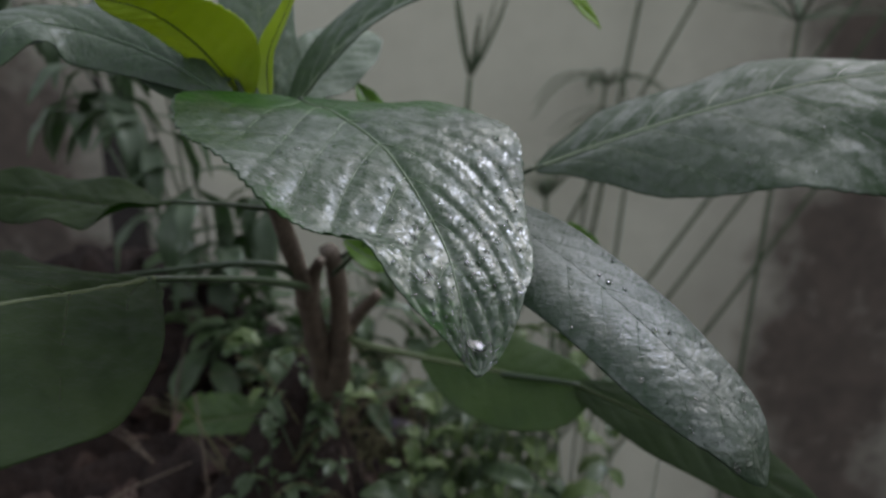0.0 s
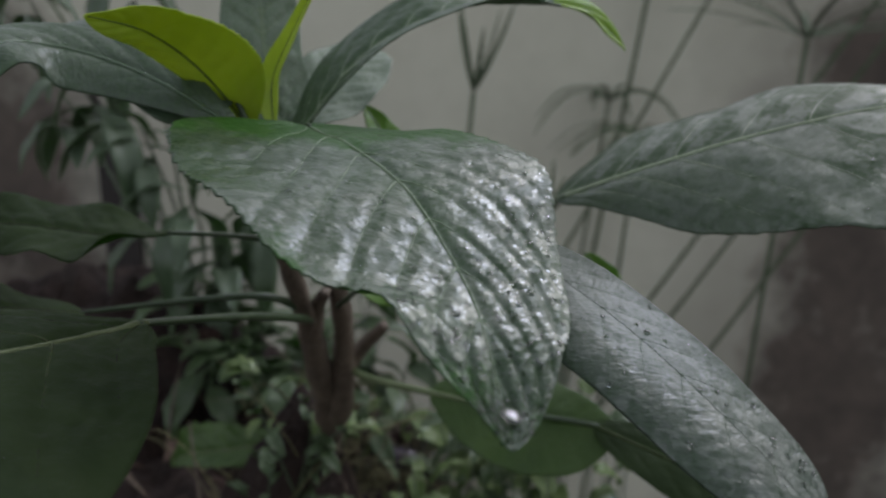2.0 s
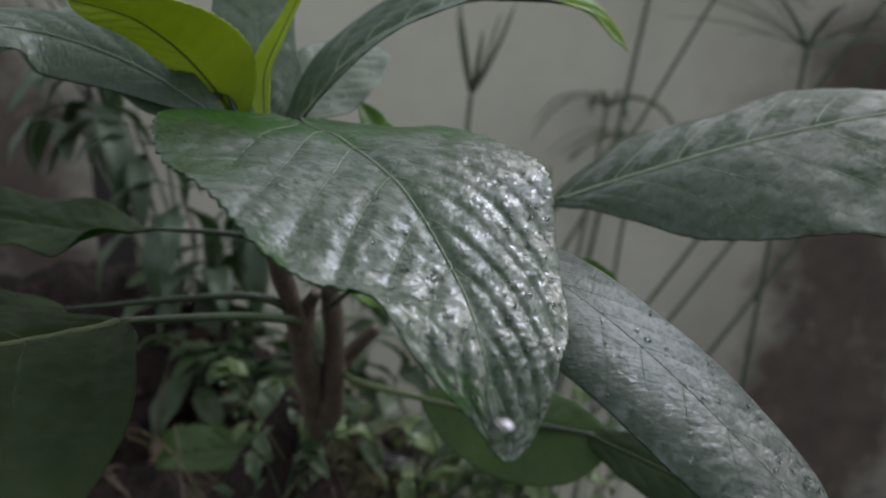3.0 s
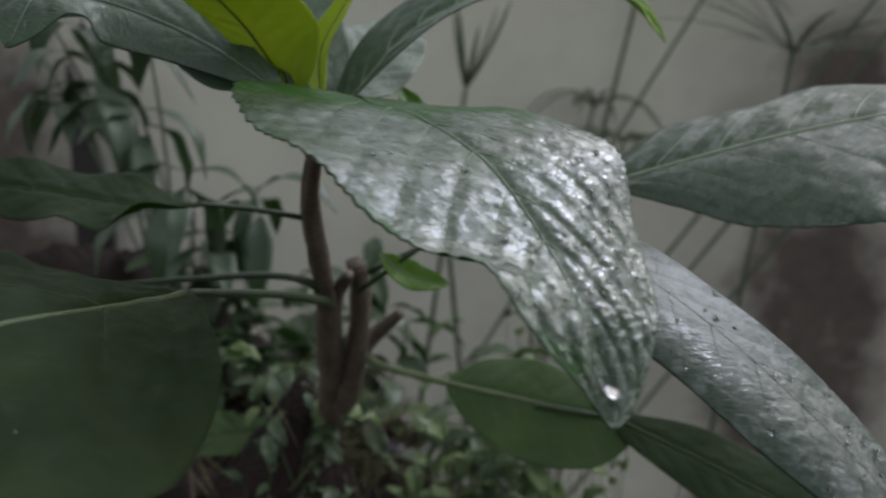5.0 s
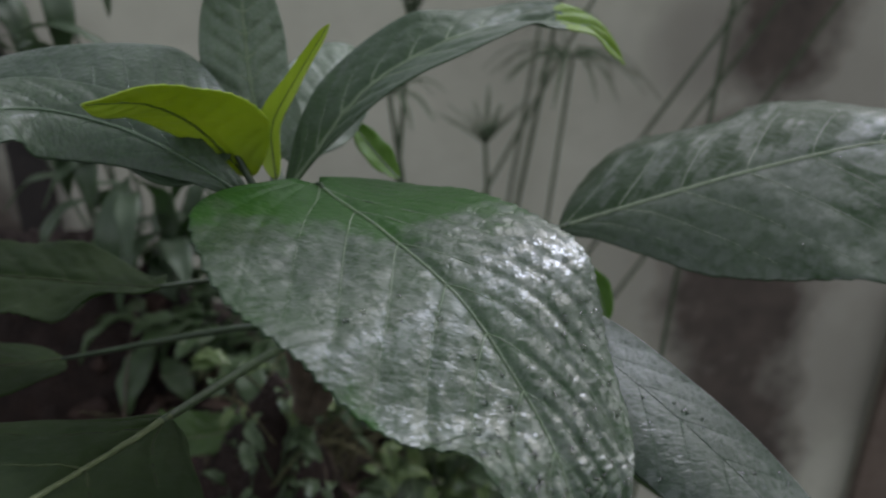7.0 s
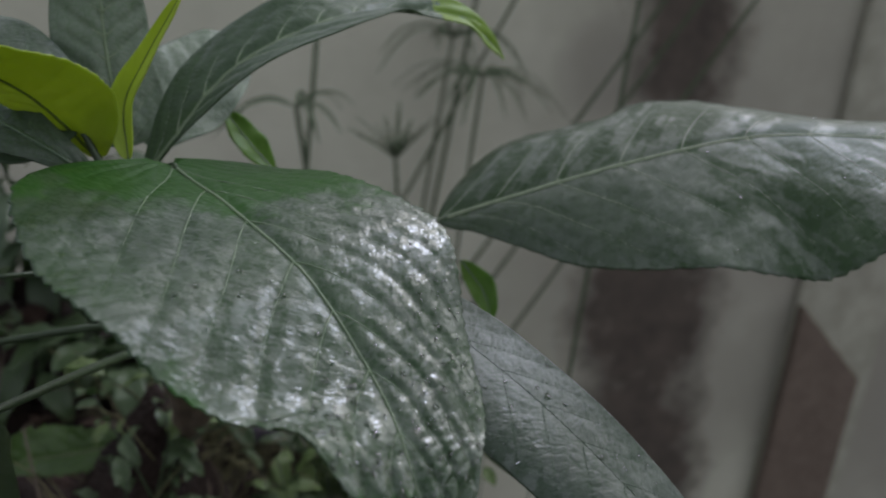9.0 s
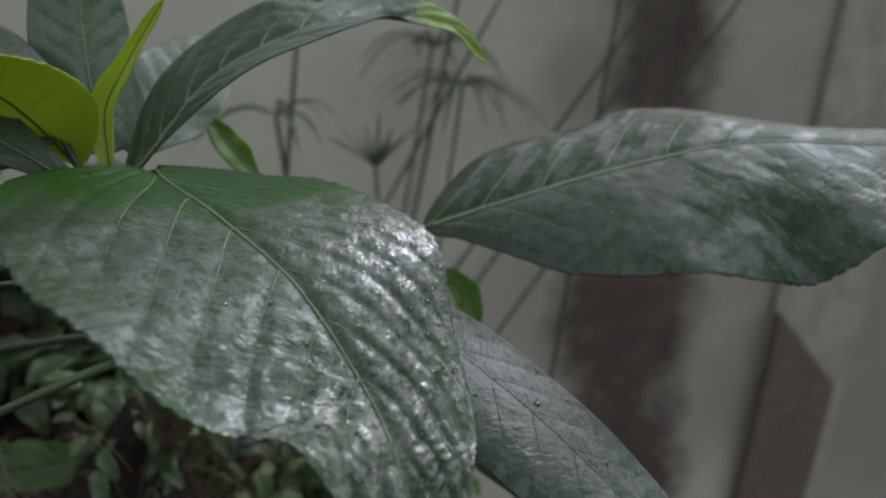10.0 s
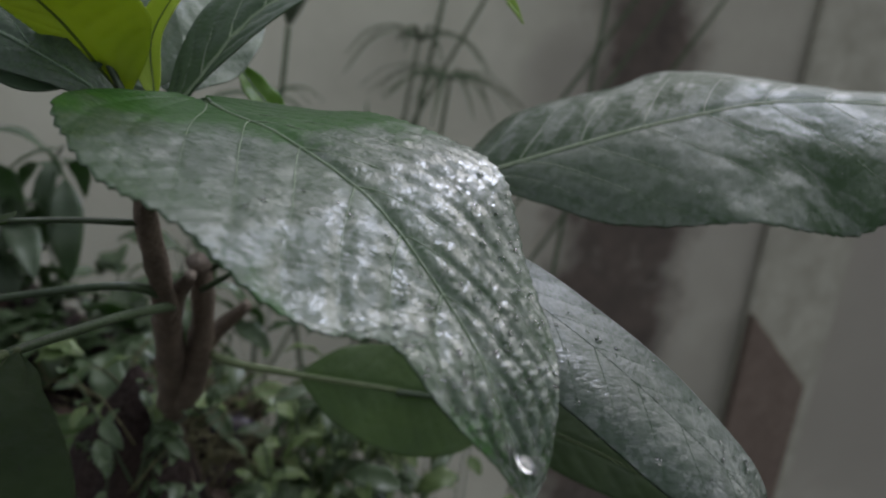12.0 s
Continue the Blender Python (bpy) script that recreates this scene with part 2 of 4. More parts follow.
def wall_mat():
    """Grey plaster with damp brown stains running down it and broad shade mixed into its colour."""
    m, nt, b = mat("stained_plaster")
    v = coords(nt)
    n1, n2, n3 = noise_tex(nt, v, 3, 5), noise_tex(nt, v, 18, 6, 0.6), noise_tex(nt, v, 160, 4)
    col = ramp(nt, n1, [(0.3, (0.568, 0.552, 0.448)), (0.7, (0.664, 0.646, 0.533))])
    col = mixc(nt, mapr(nt, n2, 0.45, 0.75, 0, 0.35), col, (0.48, 0.455, 0.36))
    sep = nt.nodes.new("ShaderNodeSeparateXYZ")
    link(nt, v, sep.inputs[0])

    def math_(op, a, b_):
        q = nt.nodes.new("ShaderNodeMath")
        q.operation = op
        for i, s in enumerate((a, b_)):
            if isinstance(s, (int, float)):
                q.inputs[i].default_value = s
            else:
                link(nt, s, q.inputs[i])
        return q.outputs[0]

    blot = noise_tex(nt, v, 7, 6, 0.68)
    total = None
    for cx, cz, hx, hz in STAINS:
        dx = math_("DIVIDE", math_("SUBTRACT", sep.outputs[0], cx), hx)
        dz = math_("DIVIDE", math_("SUBTRACT", sep.outputs[2], cz), hz)
        d = math_("ADD", math_("MULTIPLY", dx, dx), math_("MULTIPLY", dz, dz))
        d = math_("ADD", d, math_("MULTIPLY", math_("SUBTRACT", blot, 0.5), 3.4))
        f = mapr(nt, d, 0.4, 1.7, 0.95, 0.0)
        total = f if total is None else math_("MAXIMUM", total, f)
    # soft ellipses dim the plaster colour itself: wall shade, and one brown blotch
    for cx, cz, hx, hz in SHADE_AND_BLOTCH:
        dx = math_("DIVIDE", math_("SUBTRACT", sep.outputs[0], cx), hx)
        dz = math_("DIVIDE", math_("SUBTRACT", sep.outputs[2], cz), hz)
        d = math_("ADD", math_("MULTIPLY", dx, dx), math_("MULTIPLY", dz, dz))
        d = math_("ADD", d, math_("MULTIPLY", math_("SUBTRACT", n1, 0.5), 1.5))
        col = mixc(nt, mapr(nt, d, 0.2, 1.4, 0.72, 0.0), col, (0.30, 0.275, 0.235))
    stain = ramp(nt, n2, [(0.3, (0.048, 0.034, 0.027)), (0.7, (0.105, 0.078, 0.062))])
    col = mixc(nt, total, col, stain)
    link(nt, darkened(nt, col), b.inputs["Base Color"])
    b.inputs["Roughness"].default_value = 0.85
    bump(nt, b, n3, 0.6, 0.001)
    return m


# ---- geometry helpers ----
def mesh_ob(name, bm, material, parent=None, label="", smooth=True):
    me = bpy.data.meshes.new(name)
    bm.to_mesh(me)
    bm.free()
    me.materials.append(material)
    if smooth:
        for p in me.polygons:
            p.use_smooth = True
    ob = new(name, me)
    ob.parent = parent
    if label:
        ob["label"] = label
    return ob


def part(name, bm, material, parent, label=""):
    return mesh_ob(name, bm, material, parent, label)


def spline(pts, n):
    """n + 1 points of a smooth curve through pts."""
    pts = [Vector(p) for p in pts]
    ext = [pts[0] * 2 - pts[1], *pts, pts[-1] * 2 - pts[-2]]
    seglen = [(b - a).length for a, b in zip(pts, pts[1:])]
    total = sum(seglen)
    out = []
    for i in range(n + 1):
        s = total * i / n
        k = 0
        while k < len(seglen) - 1 and s > seglen[k]:
            s -= seglen[k]
            k += 1
        f = min(1.0, s / max(seglen[k], 1e-9))
        p0, p1, p2, p3 = ext[k:k + 4]
        out.append(0.5 * (2 * p1 + (p2 - p0) * f + (2 * p0 - 5 * p1 + 4 * p2 - p3) * f * f + (3 * p1 - p0 - 3 * p2 + p3) * f ** 3))
    return out


def tube_into(bm, pts, r0, r1, sides=8, cap=True, wob=0.0):
    rings = []
    n = len(pts) - 1
    ref = Vector((0.3, 0.2, 1)).normalized()
    for i, p in enumerate(pts):
        d = (pts[min(i + 1, n)] - pts[max(i - 1, 0)]).normalized()
        a = d.cross(ref)
        if a.length < 0.05:
            a = d.cross(Vector((1, 0, 0)))
        a.normalize()
        b = d.cross(a)
        r = r0 + (r1 - r0) * i / max(n, 1)
        ring = []
        for k in range(sides):
            q = 2 * math.pi * k / sides
            rr = r * (1 + (wob * noise.noise(p * 60 + Vector((k * 1.7, 0, 0))) if wob else 0))
            ring.append(bm.verts.new(p + a * (rr * math.cos(q)) + b * (rr * math.sin(q))))
        rings.append(ring)
    for u, w in zip(rings, rings[1:]):
        for k in range(sides):
            bm.faces.new((u[k], u[(k + 1) % sides], w[(k + 1) % sides], w[k]))
    if cap:
        bm.faces.new(rings[0][::-1])
        bm.faces.new(rings[-1])


def tube(pts, r0, r1, n=24, sides=8, wob=0.0):
    bm = bmesh.new()
    tube_into(bm, spline(pts, n), r0, r1, sides, True, wob)
    return bm


STATIONS = (0.0, 0.06, 0.2, 0.4, 0.6, 0.8, 0.93, 1.0)


def width_at(u, w):
    """Half width at u of a blade whose half widths at the inner STATIONS are w."""
    w = (0.0, *w, 0.0)
    k = 0
    while k < len(STATIONS) - 2 and u >= STATIONS[k + 1]:
        k += 1
    h = STATIONS[k + 1] - STATIONS[k]
    t = min(1.0, max(0.0, (u - STATIONS[k]) / h))
    rise = (w[k + 1] - w[k]) / h
    a = (w[k + 1] - w[k - 1]) / (STATIONS[k + 1] - STATIONS[k - 1]) if k > 0 else 2.2 * rise
    b = (w[k + 2] - w[k]) / (STATIONS[k + 2] - STATIONS[k]) if k < len(STATIONS) - 2 else 1.6 * rise
    return max(0.0, (2 * t ** 3 - 3 * t * t + 1) * w[k] + (t ** 3 - 2 * t * t + t) * h * a + (3 * t * t - 2 * t ** 3) * w[k + 1] + (t ** 3 - t * t) * h * b)


class Blade:
    """A leaf blade: midrib through pts, half widths in mm to its two sides, facing up, its edges lifted by the
    given shares of the width. Side veins run forward from the midrib to the edge."""

    def __init__(self, pts, left, right, up, lift_left=0.0, lift_right=0.0, lobe=0.0, pairs=7, quilt=0.0008, teeth=0.0, wave=0.0,
                 sweep=0.22, bend=1.6, seed=0, pucker=0.0, dry=0.10, thin=0.65, follow=0.0, hold=(1.0, 1.0), spark=None, deepen=0.6, thin_from=0.72, curve=(1.15, 1.15), rim=0.0):
        self.mid = spline(pts, 200)
        self.left, self.right = [v / 1000 for v in left], [v / 1000 for v in right]
        self.up, self.lift_left, self.lift_right, self.lobe = Vector(up).normalized(), lift_left, lift_right, lobe
        self.pairs, self.quilt, self.teeth, self.wave = pairs, quilt, teeth, wave
        self.dry, self.thin, self.follow, self.hold, self.spark, self.deepen, self.thin_from, self.curve, self.rim = dry, thin, follow, hold, spark, deepen, thin_from, curve, rim
        self.sweep, self.bend, self.seed, self.pucker = sweep if isinstance(sweep, tuple) else (sweep, sweep), bend, seed, pucker

    def frame_at(self, u):
        i = min(199, max(0, int(u * 200)))
        f = u * 200 - i
        p = self.mid[i].lerp(self.mid[i + 1], f)
        lo, hi = max(0, i - 4), min(200, i + 5)
        d = (self.mid[hi] - self.mid[lo]).normalized()
        s = d.cross(self.up).normalized()
        n = s.cross(d).normalized()
        return p, d, s, n

    def phase(self, u, av, side):
        """Whole numbers lie on the side veins."""
        return (u - self.sweep[side] * av ** self.curve[side] * (1 - 0.5 * u)) * (self.pairs + 1)

    def grain(self, u, av, side, length):
        """Metres across the side veins and along them."""
        wide = max(self.right if side else self.left)
        k = self.sweep[side] * length / wide
        x, y = u * length, av * width_at(u, self.right if side else self.left)
        return (x - k * y) / math.hypot(1, k), (x * k + y) / math.hypot(1, k)

    def at(self, u, v):
        p, d, s, n = self.frame_at(u)
        av = abs(v)
        hw = width_at(u, self.right if v > 0 else self.left)
        out = hw
        if self.teeth and av > 0.75:
            out *= 1 + self.teeth * (((u * 38 + 0.3 * math.sin(u * 40)) % 1.0) - 0.5) * (av - 0.75) / 0.25
        q = p + s * (v * out) - d * (self.lobe * (0.75 + 0.25 * av) * max(0.0, 1 - u * 2.2) ** 2)
        h = (self.lift_right if v > 0 else self.lift_left) * hw * av ** self.bend
        ph = self.phase(u, av, v > 0)
        dd = abs(ph - round(ph))
        deep = self.quilt * (0.6 + self.deepen * max(0.0, u - 0.25))
        h += deep * (min(1.0, dd / 0.28) ** 0.7 - 0.6) * min(1.0, av * 5) * (1 - av ** 6) * min(1, 8 * (1 - u))
        h -= self.quilt * 1.2 * math.exp(-(av * hw / 0.0022) ** 2) * min(1.0, u * 8)
        if self.wave:
            h += self.wave * av * av * math.sin(u * 17 + self.seed + (1.7 if v > 0 else 0)) * hw
            h += 0.4 * self.wave * av * noise.noise(q * 70 + Vector((self.seed, 0, 0))) * hw
            h += self.quilt * 0.5 * noise.noise(q * 260) * (1 - av ** 8)
        if self.pucker:
            fade = (min(1.0, max(0.0, (u - 0.25) * 2.2)) + max(0.0, u - 0.55) * 2) * min(1.0, av * 3) * (1 - 0.5 * av ** 6)
            h += self.pucker * fade * math.sin(self.grain(u, av, v > 0, 0.125)[1] * 1900 + 4 * noise.noise(q * 90)) * (0.35 + 0.65 * min(1.0, dd / 0.2)) * (0.5 + noise.noise(q * 60))
        return q + n * h

    def mesh(self, nu=70, nv=16, thick=0.0005):
        bm = bmesh.new()
        top, bot = [], []
        film = bm.verts.layers.float.new("film")
        spark = bm.verts.layers.float.new("spark")
        groove = bm.verts.layers.float.new("groove")
        along, run = bm.verts.layers.float.new("along"), bm.verts.layers.float.new("run")
        length = sum((q - p).length for p, q in zip(self.mid, self.mid[1:]))
        for i in range(nu + 1):
            u = 0.004 + 0.992 * (i / nu)
            _, _, _, n = self.frame_at(u)
            row = [self.at(u, -1 + 2 * j / (2 * nv)) for j in range(2 * nv + 1)]
            top.append([bm.verts.new(q) for q in row])
            bot.append([bm.verts.new(q - n * thick) for q in row])
            for j, q in enumerate(top[-1]):
                side, av = j > nv, abs(-1 + j / nv)
                q[along], q[run] = self.grain(u, av, side, length)
                q[groove] = 1.0 if av < 0.25 and u < 0.35 else abs(self.phase(u, av, side) - round(self.phase(u, av, side)))
                # water film, left out too where the turned blade would mirror no sky
                q[film] = min(1.0, max(0.0, (u - self.dry + 0.13 * (j > nv) * av - self.follow * (j < nv) * av) / 0.16)) * self.hold[j > nv] * (1 - self.rim * side * min(1.0, max(0.0, (av - 0.6) / 0.4)) * min(1.0, max(0.0, (u - 0.2) * 4))) * (1 - self.thin * min(1.0, max(0.0, (u - self.thin_from) / 0.2)))
                if self.spark:
                    base, left, right, tip = self.spark
                    q[spark] = min(1.0, base * q[film] + (right if side else left) * max(0.0, av - 0.25) * min(1.0, max(0.0, u - 0.22) * 5) + tip * max(0.0, u - 0.5))
        for i in range(nu):
            for j in range(2 * nv):
                bm.faces.new((top[i][j], top[i][j + 1], top[i + 1][j + 1], top[i + 1][j]))
                bm.faces.new((bot[i][j], bot[i + 1][j], bot[i + 1][j + 1], bot[i][j + 1]))
        for i in range(nu):
            bm.faces.new((top[i][0], top[i + 1][0], bot[i + 1][0], bot[i][0]))
            bm.faces.new((top[i][-1], bot[i][-1], bot[i + 1][-1], top[i + 1][-1]))
        for j in range(2 * nv):
            bm.faces.new((top[0][j], bot[0][j], bot[0][j + 1], top[0][j + 1]))
            bm.faces.new((top[-1][j], top[-1][j + 1], bot[-1][j + 1], bot[-1][j]))
        bmesh.ops.recalc_face_normals(bm, faces=bm.faces)
        return bm

    def rib(self, r0, r1):
        bm = bmesh.new()
        tube_into(bm, [self.at(0.985 * i / 40, 0) for i in range(41)], r0, r1, 6)
        return bm

    def vein(self, k, side, r):
        u0 = k / (self.pairs + 1)
        pts = []
        for i in range(17):
            av = 0.93 * i / 16
            u = u0
            for _ in range(4):
                u = u0 + self.sweep[side > 0] * av ** self.curve[side > 0] * (1 - 0.5 * u)
            if u > 0.985:
                break
            pts.append(self.at(u, side * av))
        bm = bmesh.new()
        tube_into(bm, pts, r, r * 0.12, 5)
        return bm


def leaf(plant, blade, material, vein_material, rib=0.0009, vein=0.00045, label="", res=(70, 16), petiole=None, pr=0.0014, veins=True, stalk=None, rib_material=None):
    ob = part("leaf", blade.mesh(*res), material, plant, label)
    part("midrib", blade.rib(rib, rib * 0.35), rib_material or vein_material, ob)
    if veins:
        for k in range(0, blade.pairs + 1):
            for side in (-1, 1):
                part("side_vein", blade.vein(k, side, vein), vein_material, ob)
    if petiole:
        part("petiole", tube([*petiole, blade.at(0.0, 0), blade.at(0.02, 0)], pr, rib, 20, 8), stalk or M_PETIOLE, ob)
    return ob


# ---- setting ----
WALL_Y = 1.42
FLOOR = -0.3
STAINS = [(0.785, 1.15, 0.115, 0.17), (0.80, 0.80, 0.16, 0.18), (0.79, 0.55, 0.17, 0.24), (0.80, 0.28, 0.17, 0.26), (0.87, 0.05, 0.15, 0.22),
          (-0.88, 1.0, 0.19, 0.38), (-0.74, 0.68, 0.12, 0.18)]
# shade put into the plaster colour; the third ellipse is a faint brown blotch
SHADE_AND_BLOTCH = [(1.95, 0.7, 0.42, 1.3), (1.6, 0.8, 0.5, 1.1), (0.63, 1.08, 0.12, 0.10), (0.95, 0.75, 0.55, 0.75), (1.7, 0.4, 0.5, 0.9), (-0.75, 0.6, 0.35, 0.6)]
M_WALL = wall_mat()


def box(bm, lo, hi, bevel=0.0):
    r = bmesh.ops.create_cube(bm, size=1.0)
    for v in r["verts"]:
        v.co = Vector([lo[i] + (v.co[i] + 0.5) * (hi[i] - lo[i]) for i in range(3)])
    if bevel:
        es = {e for v in r["verts"] for e in v.link_edges}
        bmesh.ops.bevel(bm, geom=list(es), offset=bevel, segments=2, affect="EDGES")


bm = bmesh.new()
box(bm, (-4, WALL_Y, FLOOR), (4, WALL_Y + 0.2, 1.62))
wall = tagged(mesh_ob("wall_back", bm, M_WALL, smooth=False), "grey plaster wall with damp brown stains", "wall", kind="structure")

bm = bmesh.new()
g = 120
bmesh.ops.create_grid(bm, x_segments=g, y_segments=g, size=1.0)
for v in bm.verts:
    s = (v.co.x, v.co.y)
    v.co = Vector([math.copysign(abs(c) ** 4 * 600 + abs(c) * 3, c) for c in s] + [0])
    v.co.z = FLOOR + (0.02 * noise.noise(v.co * 4) if v.co.length < 6 else 0)
ground = tagged(mesh_ob("ground", bm, M_SOIL), "dark wet bare ground", "ground", kind="structure")


def mound_z(x, y):
    """Height of the raised earth bed under the plant, with a bank rising to its side, a hump behind and a heap round the stem."""
    r = math.hypot((x + 0.28) / 0.42, (y - 0.58) / 0.30)
    top = FLOOR + (0.88 - FLOOR) * max(0.0, 1 - max(0.0, r - 0.55) ** 2 * 3.2)
    bank = 0.34 / (1 + math.exp((x + 0.52) * 16)) * max(0.0, 1 - abs(y - 0.85) / 0.6)
    foot = 0.12 * math.exp(-((x + 0.09) ** 2 + (y - 0.440) ** 2) / 0.0030)
    hump = 0.13 * math.exp(-((x + 0.30) ** 2 / 0.012 + (y - 0.68) ** 2 / 0.008))
    z = top + bank + foot + hump
    p = Vector((x, y, 0))
    return z + 0.03 * noise.noise(p * 9) + 0.026 * noise.noise(p * 27) + 0.014 * noise.noise(p * 70) + 0.005 * noise.noise(p * 170)


bm = bmesh.new()
bmesh.ops.create_grid(bm, x_segments=260, y_segments=220, size=0.5)
for v in bm.verts:
    x, y = -0.45 + v.co.x * 1.5, 0.82 + v.co.y * 1.1
    v.co = Vector((x, y, max(FLOOR - 0.02, mound_z(x, y))))
soil = tagged(mesh_ob("earth_bed", bm, M_SOIL), "raised bed of dark wet earth beside the wall", "soil", kind="structure")

# ---- the broad-leaved plant ----
plant = tagged(new("broad_leaved_plant"), "wet broad-leaved shrub with drooping veined leaves in an earth bed", "plant")
plant.location = (0, 0, 0)
TOP = Vector((-0.068, 0.285, 1.165))
part("trunk", tube([(-0.098, 0.53, 0.78), (-0.092, 0.51, 0.86), (-0.080, 0.465, 0.955), (-0.073, 0.42, 1.01), (-0.071, 0.365, 1.075), (-0.071, 0.345, 1.10), (-0.074, 0.320, 1.135), TOP], 0.0125, 0.0030, 44, 12, 0.35), M_BARK, plant, "brown woody stem")
part("branch", tube([(-0.076, 0.45, 0.975), (-0.062, 0.41, 1.02), (-0.057, 0.385, 1.058), (-0.056, 0.37, 1.088), (-0.058, 0.36, 1.103)], 0.0080, 0.0045, 26, 10, 0.35), M_BARK, plant)
part("branch", tube([(-0.059, 0.40, 1.040), (-0.048, 0.397, 1.055), (-0.036, 0.388, 1.071)], 0.0050, 0.0028, 16, 8, 0.35), M_BARK, plant)
part("branch", tube([(-0.071, 0.366, 1.072), (-0.066, 0.356, 1.090), (-0.060, 0.350, 1.101)], 0.0060, 0.0025, 18, 10, 0.5), M_BARK, plant, "dark knot of old leaf scars on the stem")

MAIN = Blade([(-0.0430, 0.2593, 1.1816), (-0.0313, 0.2372, 1.1798), (-0.0147, 0.2131, 1.1708), (-0.0006, 0.1904, 1.1528), (0.0040, 0.1752, 1.1425), (0.0087, 0.1622, 1.1247)],
        (26.1, 40.9, 46.1, 33.6, 21.2, 11.8), (37.6, 49.8, 48.4, 38.5, 19.7, 6.5), (0.34, -0.74, 0.58), -0.11, 0.17, lobe=0.029, 
             pairs=7, quilt=0.00055, teeth=0.025, wave=0.04, sweep=(0.75, 0.48), pucker=0.00016, dry=0.14, follow=0.10, thin=0.4, spark=(0.45, 1.8, 0.0, 2.6), deepen=1.8, rim=0.42)
leaf(plant, MAIN, M_WET, M_MAINVEIN, 0.00055, 0.00026, "large wet green leaf with deep veins and a water film", (170, 56),
     petiole=[TOP, (-0.060, 0.285, 1.176)], pr=0.0016)

RIGHT = Blade([(0.0394, 0.3165, 1.1511), (0.0716, 0.3074, 1.1651), (0.1131, 0.3002, 1.1796), (0.1593, 0.2932, 1.1908), (0.2109, 0.2777, 1.1936), (0.2695, 0.2608, 1.1954)],
        (38.0, 60.0, 55.5, 37.8, 21.8, 10.0), (11.3, 37.0, 58.3, 62.4, 34.7, 12.7), (0.22, -0.42, 0.88), -0.41, -0.14, lobe=0.001, 
              pairs=9, quilt=0.0003, teeth=0.02, wave=0.08, sweep=0.25, bend=2.4, hold=(0.4, 1.0), dry=-0.04, thin=0.85, thin_from=0.36, spark=(0.5, 0.0, 0.7, 0.0))
leaf(plant, RIGHT, M_WET_DULL, M_RIB, 0.0009, 0.00024, "wet glossy green leaf with a pale midrib", (130, 40),
     petiole=[(-0.052, 0.365, 1.098), (-0.01, 0.345, 1.125)])

LOW = Blade([(0.0120, 0.2580, 1.1480), (0.0302, 0.2358, 1.1409), (0.0479, 0.2158, 1.1309), (0.0644, 0.1969, 1.1182), (0.0813, 0.1812, 1.1020), (0.0885, 0.1780, 1.0850)],
        (12.0, 15.0, 15.5, 14.5, 12.0, 6.5), (18.0, 23.0, 23.0, 21.0, 17.0, 9.0), (0.20, -0.36, 0.90), 0.06, -0.22, lobe=0.002,
            pairs=8, quilt=0.00014, pucker=0.00010, wave=0.02, sweep=0.25, seed=4, bend=3.0, dry=-0.3, thin=0.1, spark=(0.12, 0.0, 1.3, 1.5))
leaf(plant, LOW, M_WET_FULL, M_WETVEIN, 0.00012, 0.0001, "wet grey-sheened green leaf hanging low", (120, 44),
     petiole=[(-0.056, 0.36, 1.09), (-0.02, 0.31, 1.130)])

YOUNG = Blade([(-0.0770, 0.2960, 1.1800), (-0.0885, 0.2800, 1.2005), (-0.0975, 0.2590, 1.2120), (-0.1070, 0.2400, 1.2158)],
        (2.4, 5.2, 7.4, 7.6, 6.0, 3.6), (6.5, 15.5, 20.8, 17.9, 9.8, 3.6), (0.18, -0.97, -0.18), -0.40, 0.58, lobe=0.000,
              pairs=9, quilt=0.0007, teeth=0.03, wave=0.05, sweep=0.25, bend=1.2, seed=6)
leaf(plant, YOUNG, M_YOUNG, M_YVEIN, 0.0006, 0.0002, "bright yellow-green young leaf, folded along its midrib", (70, 18), veins=False,
     petiole=[TOP], pr=0.0012)
YOUNG2 = Blade([(-0.0671, 0.2901, 1.1808), (-0.0679, 0.2958, 1.1972), (-0.0595, 0.2905, 1.2131), (-0.0475, 0.2819, 1.2318)],
        (2.8, 4.3, 4.2, 2.9, 2.0, 1.4), (2.6, 3.8, 3.7, 3.0, 2.2, 1.5), (-0.35, -0.91, 0.23), 0.46, 0.53, lobe=0.000, 
               pairs=6, quilt=0.0002, wave=0.05, bend=1.2)
leaf(plant, YOUNG2, M_YOUNG, M_YVEIN, 0.0004, 0.0002, "narrow yellow-green shoot leaf", (50, 10), veins=False, petiole=[TOP], pr=0.001)

ARCH = Blade([(-0.0642, 0.3053, 1.1731), (-0.0381, 0.3124, 1.2061), (-0.0055, 0.3192, 1.2241), (0.0232, 0.3357, 1.2284), (0.0512, 0.3424, 1.2259), (0.0733, 0.3503, 1.2097)],
        (8.6, 18.5, 20.4, 15.3, 9.2, 4.2), (2.4, 12.4, 20.5, 18.6, 11.5, 5.2), (-0.48, -0.48, 0.73), 0.08, 0.29, lobe=0.002, 
             pairs=10, quilt=0.0010, wave=0.05, bend=1.2)
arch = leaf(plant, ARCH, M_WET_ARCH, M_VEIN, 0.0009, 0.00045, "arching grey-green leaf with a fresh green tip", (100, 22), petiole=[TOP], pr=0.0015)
arch.data.materials.append(M_TIP)
for p in arch.data.polygons:
    if p.center.x > 0.040 + 0.006 * noise.noise(p.center * 300):
        p.material_index = 1

